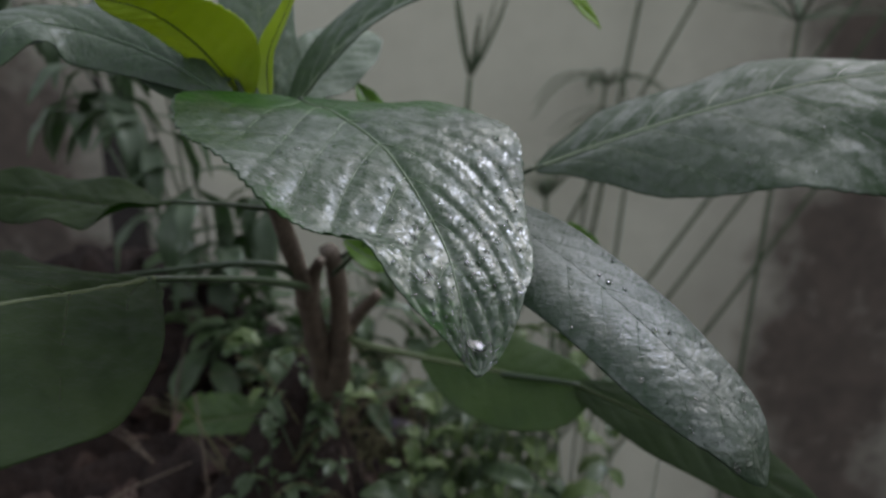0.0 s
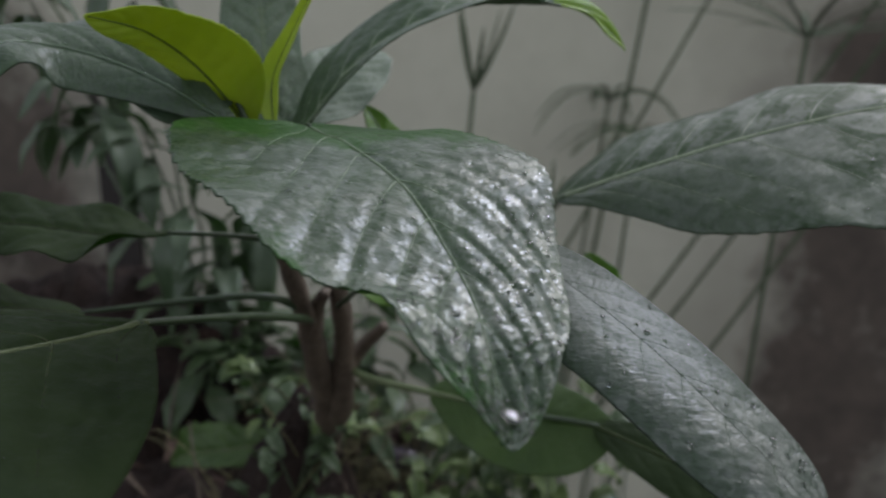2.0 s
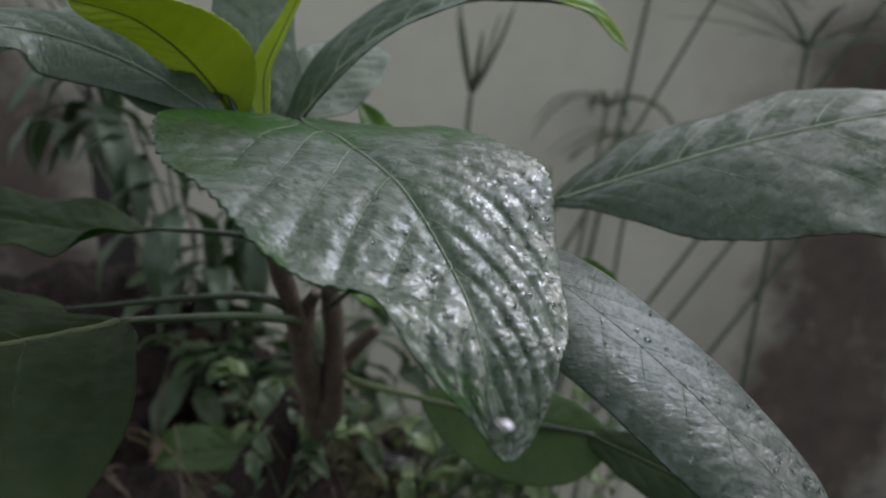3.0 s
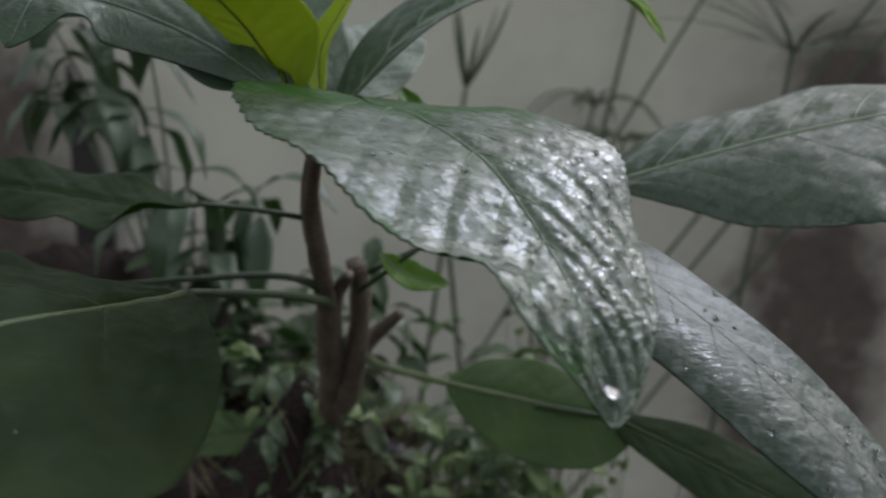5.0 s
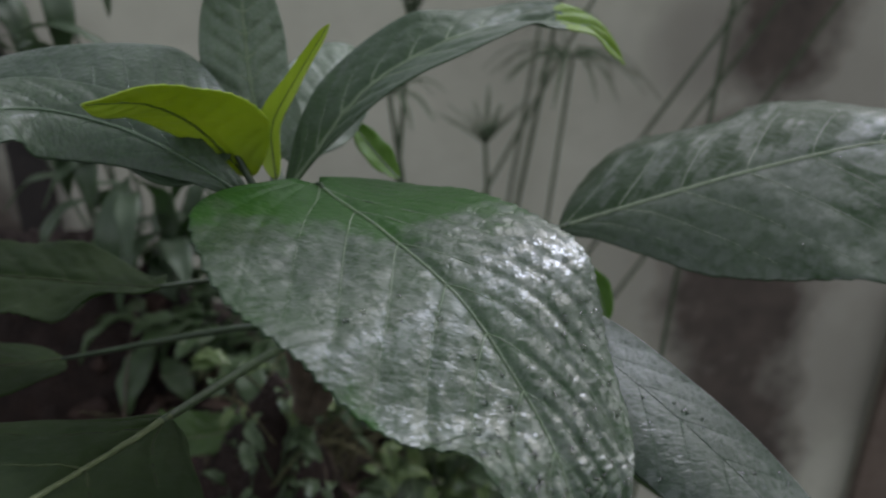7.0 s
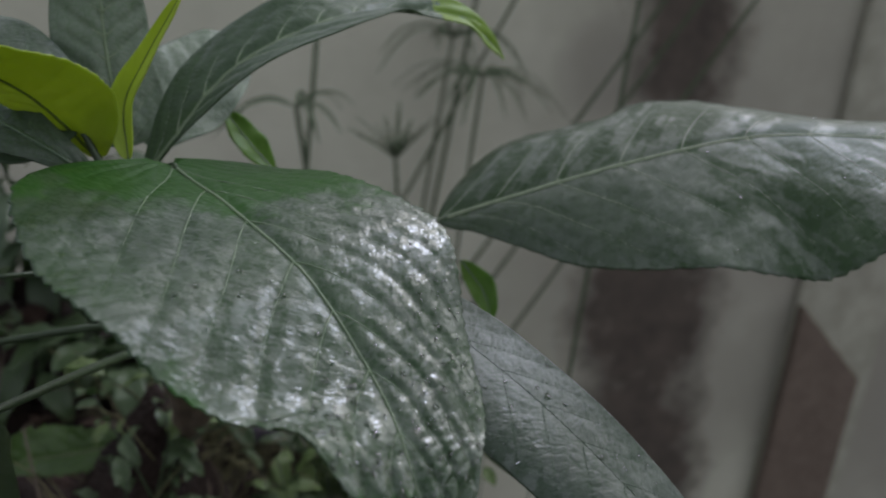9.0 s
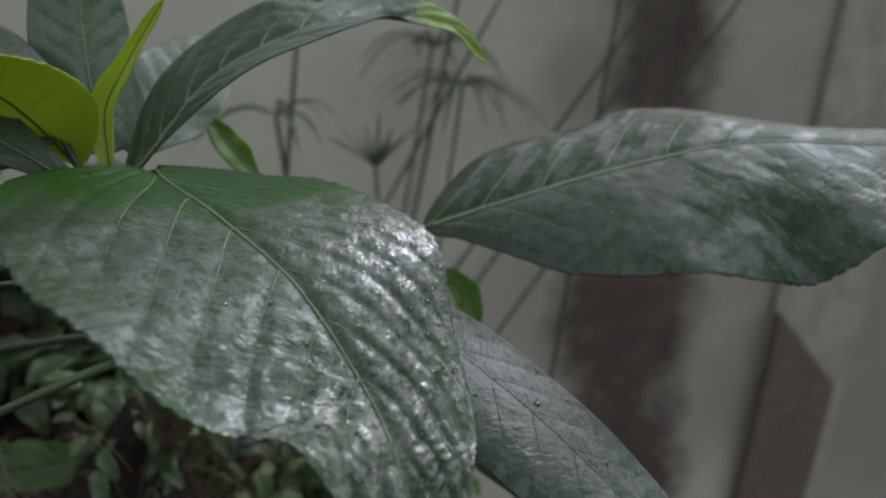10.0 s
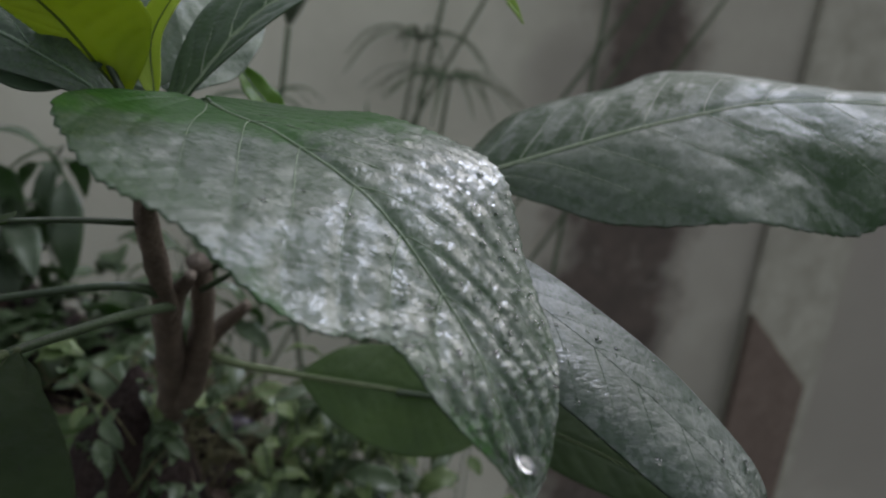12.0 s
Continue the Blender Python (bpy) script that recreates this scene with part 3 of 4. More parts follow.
UPR = Blade([(-0.0708, 0.3171, 1.1791), (-0.0766, 0.3261, 1.2000), (-0.0787, 0.3315, 1.2256), (-0.0787, 0.3349, 1.2541)],
        (11.6, 16.6, 16.7, 16.1, 12.2, 6.5), (11.8, 16.1, 14.7, 14.5, 10.7, 5.9), (0.22, -0.96, 0.15), -0.02, -0.13, lobe=0.000, 
            pairs=9, quilt=0.0012, wave=0.06, dry=-0.2)
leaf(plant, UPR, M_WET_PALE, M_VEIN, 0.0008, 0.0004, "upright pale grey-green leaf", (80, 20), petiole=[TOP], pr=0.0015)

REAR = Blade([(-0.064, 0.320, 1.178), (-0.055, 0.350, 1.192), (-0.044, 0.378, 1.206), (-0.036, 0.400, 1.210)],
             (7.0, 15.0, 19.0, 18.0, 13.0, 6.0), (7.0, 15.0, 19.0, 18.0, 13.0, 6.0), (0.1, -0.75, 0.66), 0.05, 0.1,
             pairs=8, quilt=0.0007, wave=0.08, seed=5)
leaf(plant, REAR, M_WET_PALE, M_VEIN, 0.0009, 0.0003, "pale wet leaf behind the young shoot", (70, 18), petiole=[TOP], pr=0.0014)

UL = Blade([(-0.0712, 0.2810, 1.1705), (-0.0840, 0.2760, 1.1870), (-0.1112, 0.2812, 1.2011), (-0.1348, 0.2746, 1.2090), (-0.1450, 0.2580, 1.2085), (-0.1475, 0.2420, 1.1930)],
        (2.0, 5.0, 11.0, 14.5, 11.5, 6.5), (3.0, 6.5, 12.0, 12.5, 10.5, 6.2), (0.02, -0.68, 0.73), -0.28, -0.09, lobe=0.000, 
           pairs=9, quilt=0.0006, wave=0.02)
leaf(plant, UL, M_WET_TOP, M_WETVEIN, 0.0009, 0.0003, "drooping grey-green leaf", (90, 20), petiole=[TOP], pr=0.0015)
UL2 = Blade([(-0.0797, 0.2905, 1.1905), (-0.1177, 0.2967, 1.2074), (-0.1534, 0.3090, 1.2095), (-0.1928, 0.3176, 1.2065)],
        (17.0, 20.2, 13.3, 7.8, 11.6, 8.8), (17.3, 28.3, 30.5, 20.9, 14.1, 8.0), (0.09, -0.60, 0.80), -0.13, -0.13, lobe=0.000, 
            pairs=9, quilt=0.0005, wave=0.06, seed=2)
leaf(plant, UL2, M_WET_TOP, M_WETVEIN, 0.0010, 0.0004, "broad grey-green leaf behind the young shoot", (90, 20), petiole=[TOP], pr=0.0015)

LEFT = Blade([(-0.1101, 0.2968, 1.1404), (-0.1429, 0.3133, 1.1364), (-0.1803, 0.3143, 1.1406), (-0.2216, 0.3076, 1.1418)],
        (10.3, 17.6, 23.2, 19.1, 11.9, 5.4), (9.5, 14.7, 19.8, 20.9, 13.0, 5.7), (0.53, -0.30, 0.79), 0.01, -0.03, lobe=0.000, 
             pairs=7, quilt=0.001, teeth=0.05, wave=0.16)
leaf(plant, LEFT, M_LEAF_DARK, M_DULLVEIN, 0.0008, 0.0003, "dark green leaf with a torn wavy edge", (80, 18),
     petiole=[(-0.0740, 0.3240, 1.1310), (-0.092, 0.310, 1.1365)], pr=0.0014)

BIG = Blade([(-0.0968, 0.2371, 1.1261), (-0.1183, 0.1983, 1.1331), (-0.1378, 0.1684, 1.1339), (-0.1672, 0.1361, 1.1233), (-0.2022, 0.0989, 1.1046)],
        (17.1, 47.0, 63.4, 52.3, 30.6, 13.5), (10.0, 38.0, 53.6, 46.7, 29.1, 13.7), (0.03, -0.42, 0.91), -0.01, -0.12, lobe=0.000, 
            pairs=5, quilt=0.0016, wave=0.06, sweep=0.3)
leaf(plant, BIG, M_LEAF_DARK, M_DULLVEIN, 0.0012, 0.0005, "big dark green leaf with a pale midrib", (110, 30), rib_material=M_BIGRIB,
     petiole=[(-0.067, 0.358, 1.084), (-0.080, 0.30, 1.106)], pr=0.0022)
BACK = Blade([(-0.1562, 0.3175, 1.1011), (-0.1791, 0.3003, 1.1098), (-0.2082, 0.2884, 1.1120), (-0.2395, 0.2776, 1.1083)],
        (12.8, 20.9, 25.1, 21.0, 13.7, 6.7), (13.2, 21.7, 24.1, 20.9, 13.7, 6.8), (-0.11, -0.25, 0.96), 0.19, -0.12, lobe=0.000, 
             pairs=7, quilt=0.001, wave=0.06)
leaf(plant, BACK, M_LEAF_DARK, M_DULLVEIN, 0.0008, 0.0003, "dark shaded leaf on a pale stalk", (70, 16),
     petiole=[(-0.068, 0.355, 1.088), (-0.088, 0.332, 1.104)], pr=0.0022)
UNDER = Blade([(-0.012, 0.369, 1.0412), (0.018, 0.356, 1.0410), (0.048, 0.342, 1.0410), (0.076, 0.330, 1.0405)],
        (9.0, 19.0, 23.0, 20.0, 14.0, 7.0), (8.0, 19.0, 27.0, 29.0, 25.0, 14.0), (0.11, -0.72, 0.69), -0.09, -0.04,
              pairs=7, quilt=0.0004, wave=0.05)
leaf(plant, UNDER, M_LEAF_MID, M_PALESTALK, 0.0016, 0.0002, "shaded green leaf under the large ones", (80, 18), veins=False,
     petiole=[(-0.058, 0.40, 1.043), (-0.045, 0.384, 1.0425)], pr=0.0022, stalk=M_PALESTALK)
LONG = Blade([(0.064, 0.333, 1.0425), (0.098, 0.313, 1.0345), (0.130, 0.297, 1.0230), (0.166, 0.280, 1.0060)],
             (7.0, 13.0, 16.5, 17.0, 13.0, 7.0), (7.0, 13.0, 16.5, 17.0, 13.0, 7.0), (0.11, -0.62, 0.78), -0.05, -0.1,
             pairs=7, quilt=0.0005, wave=0.05, seed=3)
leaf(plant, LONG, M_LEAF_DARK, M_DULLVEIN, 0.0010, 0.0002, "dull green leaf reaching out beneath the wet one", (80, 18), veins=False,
     petiole=[(0.030, 0.349, 1.0405)], pr=0.0016)
LL = Blade([(-0.1032, 0.4648, 0.9633), (-0.1436, 0.4672, 0.9538), (-0.1765, 0.4754, 0.9457), (-0.1968, 0.4901, 0.9303)],
        (7.0, 11.0, 13.0, 11.0, 8.0, 4.0), (7.9, 9.5, 15.1, 18.3, 13.1, 5.2), (0.00, -0.70, 0.71), 0.10, 0.28, lobe=0.000, 
              pairs=6, quilt=0.0015, wave=0.22, teeth=0.22)
leaf(plant, LL, M_LEAF_MID, M_PALESTALK, 0.0012, 0.0003, "low folded green leaf near the earth", (60, 16),
     petiole=[(-0.085, 0.49, 0.955)], pr=0.0014)
SMALL = (2.0, 4.5, 6.5, 6.0, 4.0, 1.8)
for pts, up in (([(-0.022, 0.350, 1.162), (-0.033, 0.356, 1.174), (-0.042, 0.362, 1.186)], (0.5, -0.8, 0.3)),
                ([(-0.046, 0.330, 1.116), (-0.033, 0.333, 1.1065), (-0.015, 0.336, 1.102)], (0.3, -0.8, 0.5)),
                ([(0.060, 0.354, 1.119), (0.070, 0.347, 1.106), (0.074, 0.342, 1.092)], (0.2, -0.9, 0.3))):
    leaf(plant, Blade(pts, SMALL, SMALL, up, 0.2, 0.2, pairs=4, quilt=0.0003, wave=0.1), M_FRESH, M_VEIN, 0.0005, 0.0002, "small bright green leaf", (30, 8), veins=False)

# ---- water standing on the leaves ----
def water_mat():
    m, nt, b = mat("water")
    b.inputs["Base Color"].default_value = (1, 1, 1, 1)
    b.inputs["Roughness"].default_value, b.inputs["IOR"].default_value = 0.03, 1.33
    b.inputs["Transmission Weight"].default_value = 1.0
    return m


M_WATER = water_mat()


def bead_into(bm, at, n, r, flat):
    rot = n.to_track_quat("Z", "Y").to_matrix().to_4x4()
    res = bmesh.ops.create_icosphere(bm, subdivisions=2, radius=1.0)
    for v in res["verts"]:
        w = 1 + 0.18 * noise.noise(v.co * 1.3 + at * 900)
        v.co = at + (rot @ Vector((v.co.x * r * w, v.co.y * r * w, v.co.z * r * flat)))


rnd = random.Random(7)
bm = bmesh.new()
for blade, count in ((MAIN, 620), (RIGHT, 30), (LOW, 90), (BIG, 70), (LEFT, 30)):
    for _ in range(count):
        u = rnd.uniform(0.12, 0.97) ** 0.55
        v = rnd.uniform(-0.95, 0.97)
        if abs(v) < 0.06 or (blade is MAIN and (u < 0.6 and v > -0.55 and rnd.random() < 0.8 or u < 0.2 + 0.25 * max(0, -v))):
            continue
        _, _, _, n = blade.frame_at(u)
        bead_into(bm, blade.at(u, v), n, rnd.choice((0.0002, 0.0003, 0.0004, 0.0006, 0.0009)) * rnd.uniform(0.8, 1.2), 0.6)
tagged(mesh_ob("water_droplets", bm, M_WATER), "small rain droplets lying on the wet leaves", "water drops", kind="stuff")
bm = bmesh.new()
n = Vector((0.307, -0.319, 0.896))
tip = MAIN.at(0.94, -0.1)
bead_into(bm, tip + MAIN.frame_at(0.93)[3] * 0.0012, n, 0.0027, 0.14)
bead_into(bm, tip - Vector((0, 0, 0.0012)), Vector((0.2, -0.6, 0.77)), 0.0021, 0.8)
tagged(mesh_ob("water_drop", bm, M_WATER), "clear water drop hanging from a leaf tip", "water drop")


# ---- umbrella sedge in front of the wall ----
def sedge(base, hub, rays=11, length=0.13, seed=0, r=0.004, rise=0.25, sag=0.25):
    """A stem from base to hub with a whorl of thin blades; rise and sag say how the blades leave it."""
    rn = random.Random(seed)
    th = tagged(new("umbrella_sedge"), "umbrella sedge with a whorl of thin green blades", "sedge", "sedge stems by the wall")
    base, hub = Vector(base), Vector(hub)
    mid = base.lerp(hub, 0.5) + Vector((0.012 * rn.uniform(-1, 1), 0, 0))
    part("stem", tube([base, mid, hub], r * 1.25, r * 0.9, 24, 6), M_SEDGE, th)
    axis = (hub - mid).normalized()
    a = axis.cross(Vector((0, 1, 0))).normalized()
    c = axis.cross(a)
    for k in range(rays):
        q = 2 * math.pi * (k + rn.uniform(-0.35, 0.35)) / rays
        out = (a * math.cos(q) + c * math.sin(q) + axis * rise * rn.uniform(0.5, 1.6)).normalized()
        L = length * rn.uniform(0.65, 1.15)
        w = rn.uniform(2.4, 3.8)
        prof = (0.75 * w, w, w, 0.85 * w, 0.6 * w, 0.3 * w)
        bl = Blade([hub, hub + out * L * 0.35, hub + out * L * 0.7 - Vector((0, 0, L * sag * 0.35)), hub + out * L - Vector((0, 0, L * sag))],
                   prof, prof, (0.1, -0.3, 1), 0.3, 0.3, pairs=1, quilt=0.0)
        part("blade", bl.mesh(12, 2, 0.0007), M_SEDGE, th)
    return th


def down(hub, lean, z=-0.3):
    """Foot of a stem that leans by lean metres sideways on its way down from hub."""
    return (hub[0] - lean * 1.25, hub[1] + 0.05, z)


for hub, lean, rays, length, seed, rise, sag, r in (
        ((0.314, 1.224, 1.092), 0.10, 16, 0.17, 2, 0.15, 0.45, 0.0036),
        ((0.157, 1.114, 0.982), -0.10, 13, 0.10, 4, 0.9, 0.1, 0.0033),
        ((0.036, 1.010, 1.165), 0.10, 7, 0.10, 5, 2.6, -0.2, 0.0036),
        ((0.010, 1.020, 1.072), -0.14, 8, 0.12, 15, 0.3, 0.5, 0.0036),
        ((0.488, 1.060, 1.239), 0.03, 13, 0.21, 1, 0.35, 0.12, 0.0036),
        ((0.289, 1.344, 1.140), 0.12, 11, 0.15, 3, 0.4, 0.65, 0.0033),
        ((0.385, 1.385, 1.52), 0.22, 10, 0.16, 6, 0.3, 0.3, 0.0040),
        ((0.470, 1.330, 1.36), 0.66, 10, 0.16, 7, 0.3, 0.3, 0.0033),
        ((0.800, 1.230, 1.50), 0.90, 11, 0.18, 8, 0.3, 0.3, 0.0036),
        ((0.860, 1.200, 1.52), 0.93, 10, 0.18, 9, 0.3, 0.3, 0.0033),
        ((0.930, 1.190, 1.50), 0.88, 10, 0.18, 10, 0.3, 0.3, 0.0033)):
    sedge(down(hub, lean), hub, rays, length, seed, r, rise, sag)


# ---- slender shrub behind the plant ----
shrub = tagged(new("slender_shrub"), "slender shrub with narrow drooping grey-green leaves", "shrub")
LANCE = (2.0, 5.4, 8.0, 7.4, 4.6, 2.0)
proto = {}
rnd = random.Random(21)
for k in range(4):
    L = 0.042 + 0.007 * k
    bl = Blade([(0, 0, 0), (L * 0.35, 0, 0.006), (L * 0.7, 0, 0.0), (L, 0, -0.012 - 0.004 * k)], LANCE, LANCE, (0, 0, 1), 0.12, 0.12, pairs=5, quilt=0.0004, wave=0.1, seed=k)
    me = bpy.data.meshes.new("leaf")
    q = bl.mesh(16, 3, 0.0004)
    q.to_mesh(me)
    q.free()
    me.materials.append(M_SHRUB)
    for p in me.polygons:
        p.use_smooth = True
    proto[k] = me
ROOT = Vector((-0.27, 0.78, 0.86))
HUBS = [(-0.285, 0.64, 1.190), (-0.315, 0.66, 1.165), (-0.245, 0.62, 1.150), (-0.205, 0.60, 1.105), (-0.190, 0.62, 1.055), (-0.255, 0.66, 1.070),
        (-0.37, 0.70, 1.265), (-0.27, 0.68, 1.275), (-0.44, 0.75, 1.285), (-0.33, 0.72, 1.225), (-0.16, 0.66, 1.085), (-0.22, 0.70, 1.02)]
for h in HUBS:
    h = Vector(h)
    part("stem", tube([ROOT + Vector((rnd.uniform(-0.03, 0.03), rnd.uniform(-0.03, 0.03), 0)), ROOT.lerp(h, 0.55) + Vector((0, 0.03, 0.02)), h], 0.0022, 0.001, 16, 5), M_PETIOLE, shrub)
    for k in range(6):
        o = new("leaf", proto[rnd.randrange(4)])
        o.parent = shrub
        a = 60 * k + rnd.uniform(-25, 25)
        o.matrix_basis = pose(h.x, h.y, h.z - 0.012 * (k % 3), 0, rnd.uniform(-10, 60), a) @ Matrix.Scale(rnd.uniform(0.95, 1.6), 4)

# ---- weeds, twigs and pebble on the earth ----
ROUND = (2.2, 4.4, 5.4, 4.6, 2.9, 1.4)
wproto = []
for k in range(3):
    L = 0.018 + 0.003 * k
    bl = Blade([(0, 0, 0), (L * 0.4, 0, 0.002), (L * 0.75, 0, 0.001), (L, 0, -0.003)], ROUND, ROUND, (0, 0, 1), 0.15, 0.15, pairs=4, quilt=0.0003, teeth=0.1, wave=0.12, seed=k)
    me = bpy.data.meshes.new("leaf")
    q = bl.mesh(14, 4, 0.0004)
    q.to_mesh(me)
    q.free()
    me.materials.append(M_WEED_DARK if k == 2 else M_WEED)
    for p in me.polygons:
        p.use_smooth = True
    wproto.append(me)
for n in range(51):
    x, y = rnd.uniform(-0.10, 0.11), rnd.uniform(0.43, 0.60)
    if n >= 42:
        x, y = -0.130 + 0.012 * (n - 42), rnd.uniform(0.395, 0.43)
    if n < 20:
        x, y = -0.02 + 0.0065 * n, 0.44 + 0.12 * ((n * 0.618) % 1)
    if n < 42 and abs(x + 0.043) < 0.024:
        x += 0.05
    z = mound_z(x, y)
    weed = tagged(new("weed"), "small green weed with toothed leaves growing from the earth", "weed", "weeds on the earth bed")
    foot = Vector((x, y, z - 0.004))
    for s in range(3):
        tip = foot + Vector((rnd.uniform(-0.05, 0.05), rnd.uniform(-0.04, 0.03), max(rnd.uniform(0.03, 0.085), rnd.uniform(0.90, 1.0) - z if n % 2 == 0 and n < 42 else 0)))
        mid = foot.lerp(tip, 0.5) + Vector((rnd.uniform(-0.01, 0.01), 0, 0.012))
        line = spline([foot, mid, tip], 12)
        b_ = bmesh.new()
        tube_into(b_, line, 0.0009, 0.0004, 5)
        part("stem", b_, M_PETIOLE, weed)
        for i in (4, 6, 7, 9, 11, 12):
            o = new("leaf", wproto[rnd.randrange(3) if n < 42 else 2])
            o.parent = weed
            o.matrix_basis = pose(*line[i], rnd.uniform(-35, 35), rnd.uniform(-40, 40), rnd.uniform(0, 360)) @ Matrix.Scale(rnd.uniform(0.7, 1.9) if n < 42 else rnd.uniform(0.4, 0.9), 4)

for n in range(11):
    x, y = -0.20 + 0.014 * n, rnd.uniform(0.60, 0.74)
    z = mound_z(x, y)
    weed = tagged(new("weed"), "broad-leaved green weed standing on dark earth", "weed", "weeds on the earth bed")
    foot = Vector((x, y, z - 0.004))
    for k in range(2):
        tip = Vector((x + rnd.uniform(-0.04, 0.04), y + rnd.uniform(-0.03, 0.03), max(z + 0.05, rnd.uniform(0.93, 1.03))))
        line = spline([foot, foot.lerp(tip, 0.5) + Vector((rnd.uniform(-0.01, 0.01), 0, 0.01)), tip], 12)
        b_ = bmesh.new()
        tube_into(b_, line, 0.0012, 0.0006, 5)
        part("stem", b_, M_PETIOLE, weed)
        for i in (5, 8, 10, 12):
            o = new("leaf", wproto[2])
            o.parent = weed
            o.matrix_basis = pose(*line[i], rnd.uniform(-30, 30), rnd.uniform(-20, 50), rnd.uniform(0, 360)) @ Matrix.Scale(rnd.uniform(1.5, 2.7), 4)

for n in range(34):
    x, y = rnd.uniform(-0.28, 0.10), rnd.uniform(0.42, 0.66)
    a, L = rnd.uniform(0, math.pi), rnd.uniform(0.05, 0.15)
    d = Vector((math.cos(a), 0.5 * math.sin(a), 0)) * L * 0.5
    p0, p1 = Vector((x, y, 0)) - d, Vector((x, y, 0)) + d
    for p in (p0, p1):
        p.z = mound_z(p.x, p.y) + 0.001
    if n % 3 == 0:
        p1.z += rnd.uniform(0.02, 0.09)
    m_ = (p0 + p1) / 2
    m_.z = max(m_.z, mound_z(m_.x, m_.y)) + rnd.uniform(0.002, 0.012)
    b_ = bmesh.new()
    tube_into(b_, spline([p0, m_, p1], 12), rnd.uniform(0.0008, 0.0018), 0.0005, 5, True, 0.3)
    tagged(mesh_ob("dry_twig", b_, M_TWIG if n % 2 else M_BARK), "thin dry brown twig lying on wet earth", "twig", "twigs on the earth bed")

for n in range(40):
    x, y = rnd.uniform(-0.34, 0.10), rnd.uniform(0.44, 0.72)
    L = rnd.uniform(0.02, 0.045)
    prof = [q * L * 22 for q in (1.5, 3.5, 5.0, 4.6, 3.0, 1.4)]
    prof = [min(q, 9) for q in prof]
    bl = Blade([(0, 0, 0), (L * 0.4, 0, 0.004), (L, 0, 0.001)], prof, prof, (0, 0, 1), rnd.uniform(-0.3, 0.6), rnd.uniform(-0.3, 0.6), pairs=4, quilt=0.0004, wave=0.25, seed=n)
    o = tagged(mesh_ob("fallen_leaf", bl.mesh(12, 3, 0.0004), M_DEAD), "brown rotting leaf fallen on the earth", "leaf", "fallen leaves on the bed")
    o.matrix_basis = pose(x, y, mound_z(x, y) + 0.004, rnd.uniform(-25, 25), rnd.uniform(-25, 25), rnd.uniform(0, 360))

for n in range(40):
    x, y = rnd.uniform(-0.30, 0.02), rnd.uniform(0.44, 0.66)
    r = rnd.uniform(0.005, 0.012)
    bm = bmesh.new()
    bmesh.ops.create_icosphere(bm, subdivisions=3, radius=1.0)
    for v in bm.verts:
        k = 1 + 0.55 * noise.noise(v.co * 1.2 + Vector((n * 3.1, 0, 0))) + 0.35 * noise.noise(v.co * 3.5 + Vector((0, n * 2.3, 0)))
        v.co = Vector((v.co.x * r * 1.25, v.co.y * r, v.co.z * r * 0.75)) * k
    clod = tagged(mesh_ob("clod", bm, M_CLAY), "crumbly red-brown clod of wet earth", "clod", "clods on the earth bed")
    clod.matrix_basis = pose(x, y, mound_z(x, y) + r * 0.3, 0, 0, rnd.uniform(0, 360))

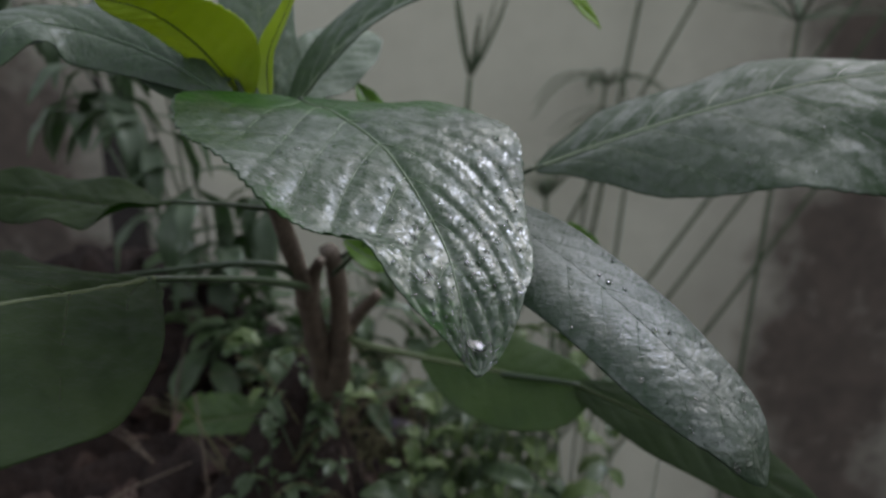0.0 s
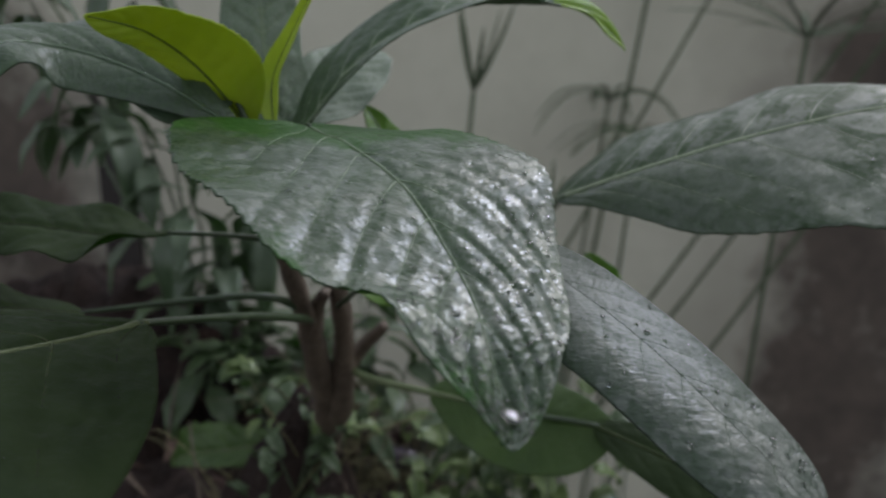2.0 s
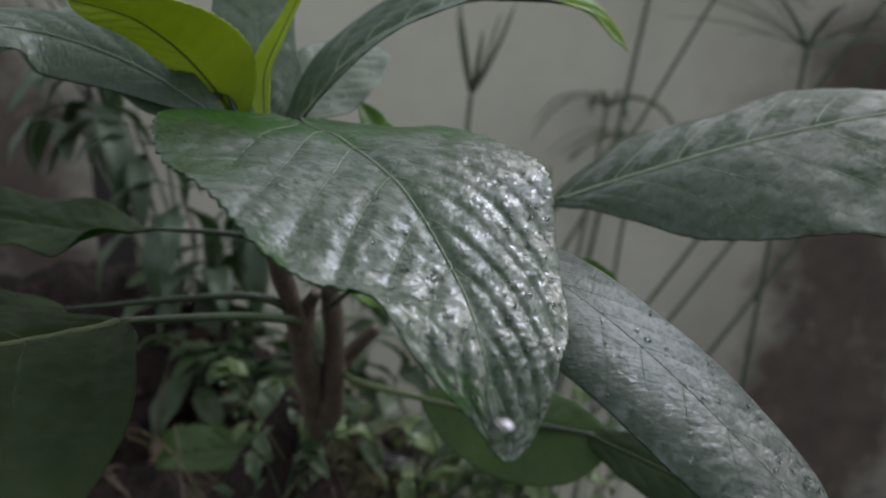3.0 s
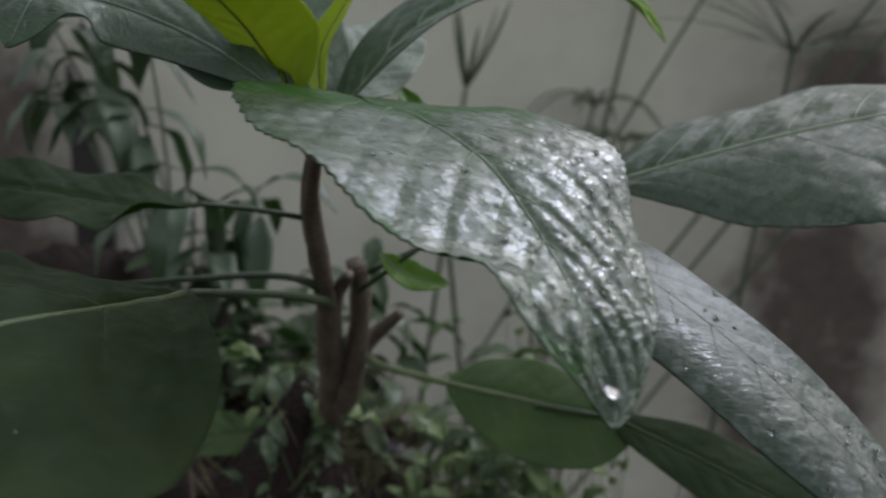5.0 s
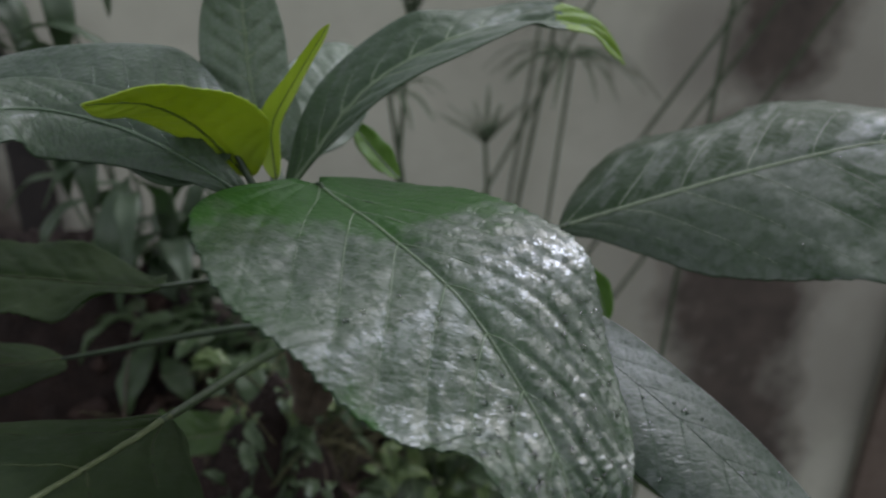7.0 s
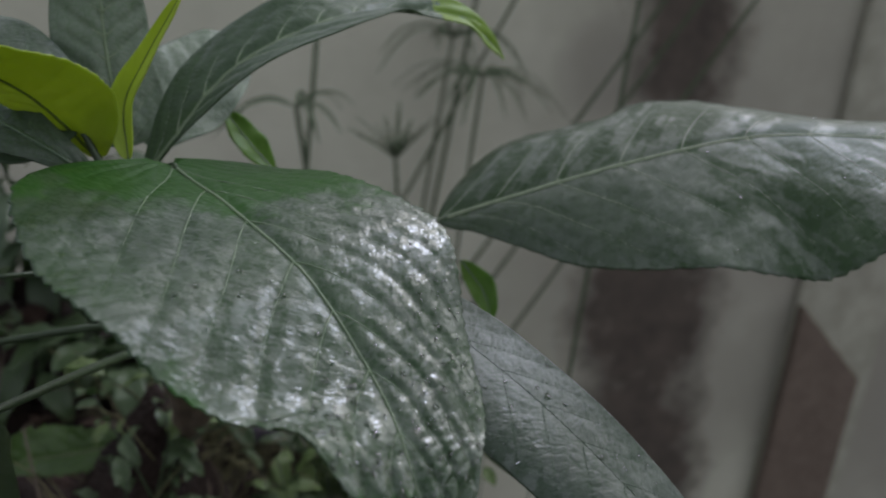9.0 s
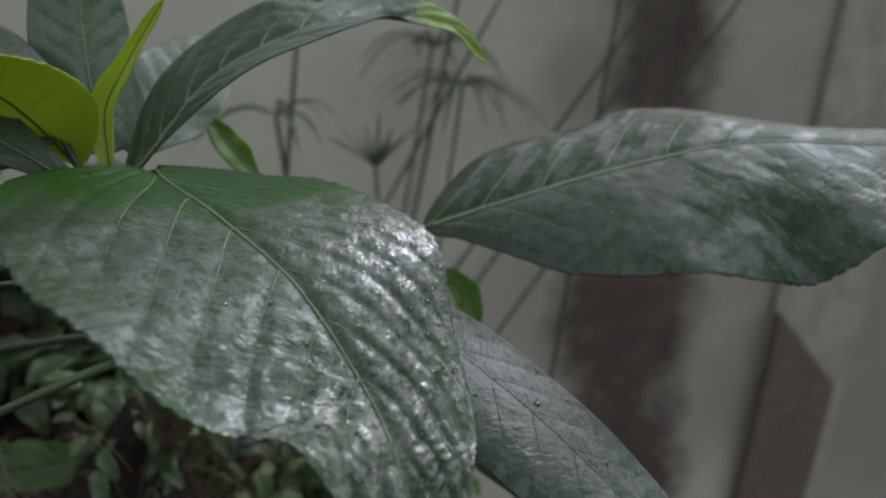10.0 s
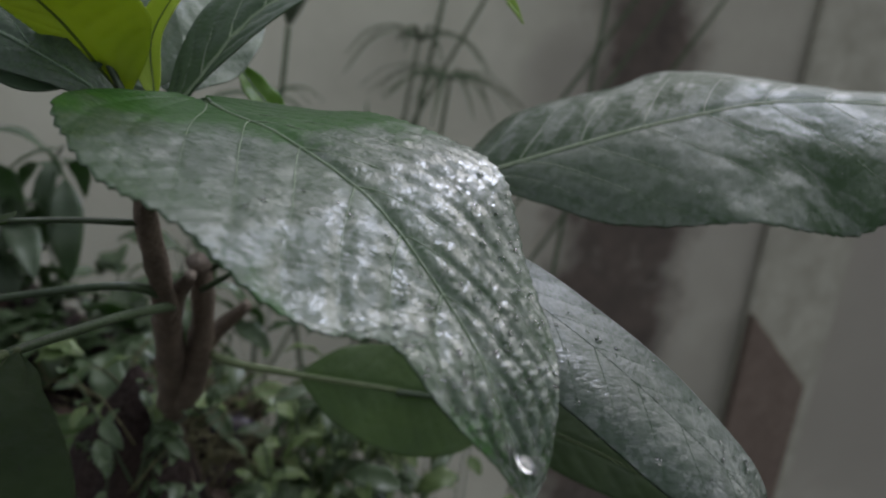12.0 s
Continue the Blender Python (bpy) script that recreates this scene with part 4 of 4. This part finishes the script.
bm = bmesh.new()
for n in range(420):
    x, y = rnd.gauss(-0.01, 0.07), rnd.uniform(0.42, 0.62)
    z = mound_z(x, y)
    L, a = rnd.uniform(0.03, 0.11), rnd.uniform(0, 2 * math.pi)
    e = Vector((math.cos(a), 0.6 * math.sin(a), rnd.uniform(0.2, 1.1))).normalized() * L
    p = Vector((x, y, z - 0.003))
    q = p + e
    tube_into(bm, spline([p, p.lerp(q, 0.55) + Vector((0, 0, 0.012)), q], 5), 0.0006, 0.00025, 3, False)
tagged(mesh_ob("dry_grass", bm, M_GRASS), "tangle of thin dry grass and rootlets on the earth", "grass", kind="stuff")

bm = bmesh.new()
bmesh.ops.create_icosphere(bm, subdivisions=4, radius=1.0)
for v in bm.verts:
    v.co = Vector((v.co.x * 0.018, v.co.y * 0.012, v.co.z * 0.009)) * (1 + 0.08 * noise.noise(v.co * 1.5))
peb = tagged(mesh_ob("pebble", bm, M_PEBBLE), "smooth dark purple pebble, wet and shiny", "pebble")
peb.location = (-0.040, 0.57, mound_z(-0.040, 0.57) + 0.007)

# ---- boards by the wall ----
def slanted_board(name, x0, x1, z_left, z_right, y, material, label):
    b_ = bmesh.new()
    n = 14
    rows = []
    for i in range(n + 1):
        f = i / n
        top = z_left + (z_right - z_left) * f + 0.006 * noise.noise(Vector((f * 9, z_left * 7, 0)))
        x = x0 + (x1 - x0) * f
        rows.append([b_.verts.new((x, y + dy, z)) for dy in (0, 0.02) for z in (FLOOR, top * 0.5, top)])
    for u, w in zip(rows, rows[1:]):
        for k in (0, 1):
            b_.faces.new((u[k], w[k], w[k + 1], u[k + 1]))
            b_.faces.new((u[k + 3], u[k + 4], w[k + 4], w[k + 3]))
        b_.faces.new((u[2], w[2], w[5], u[5]))
        b_.faces.new((u[0], u[3], w[3], w[0]))
    for e in (rows[0], rows[-1]):
        b_.faces.new((e[0], e[1], e[4], e[3]))
        b_.faces.new((e[1], e[2], e[5], e[4]))
    bmesh.ops.recalc_face_normals(b_, faces=b_.faces)
    return tagged(mesh_ob(name, b_, material, smooth=False), label, "board")


slanted_board("board", 1.168, 1.375, 0.570, 0.365, WALL_Y - 0.045, M_WOOD, "brown wooden board with a slanting top by a pilaster")
slanted_board("board", -0.640, -0.577, 1.16, 0.93, WALL_Y - 0.03, M_DARKWOOD, "narrow dark board with a pointed top against the wall")

bm = bmesh.new()
box(bm, (1.17, WALL_Y - 0.02, FLOOR), (1.435, WALL_Y - 0.003, 1.62), 0.004)
tagged(mesh_ob("pilaster", bm, M_PLASTER, smooth=False), "pale plastered pilaster on the grey wall", "pilaster", kind="structure")
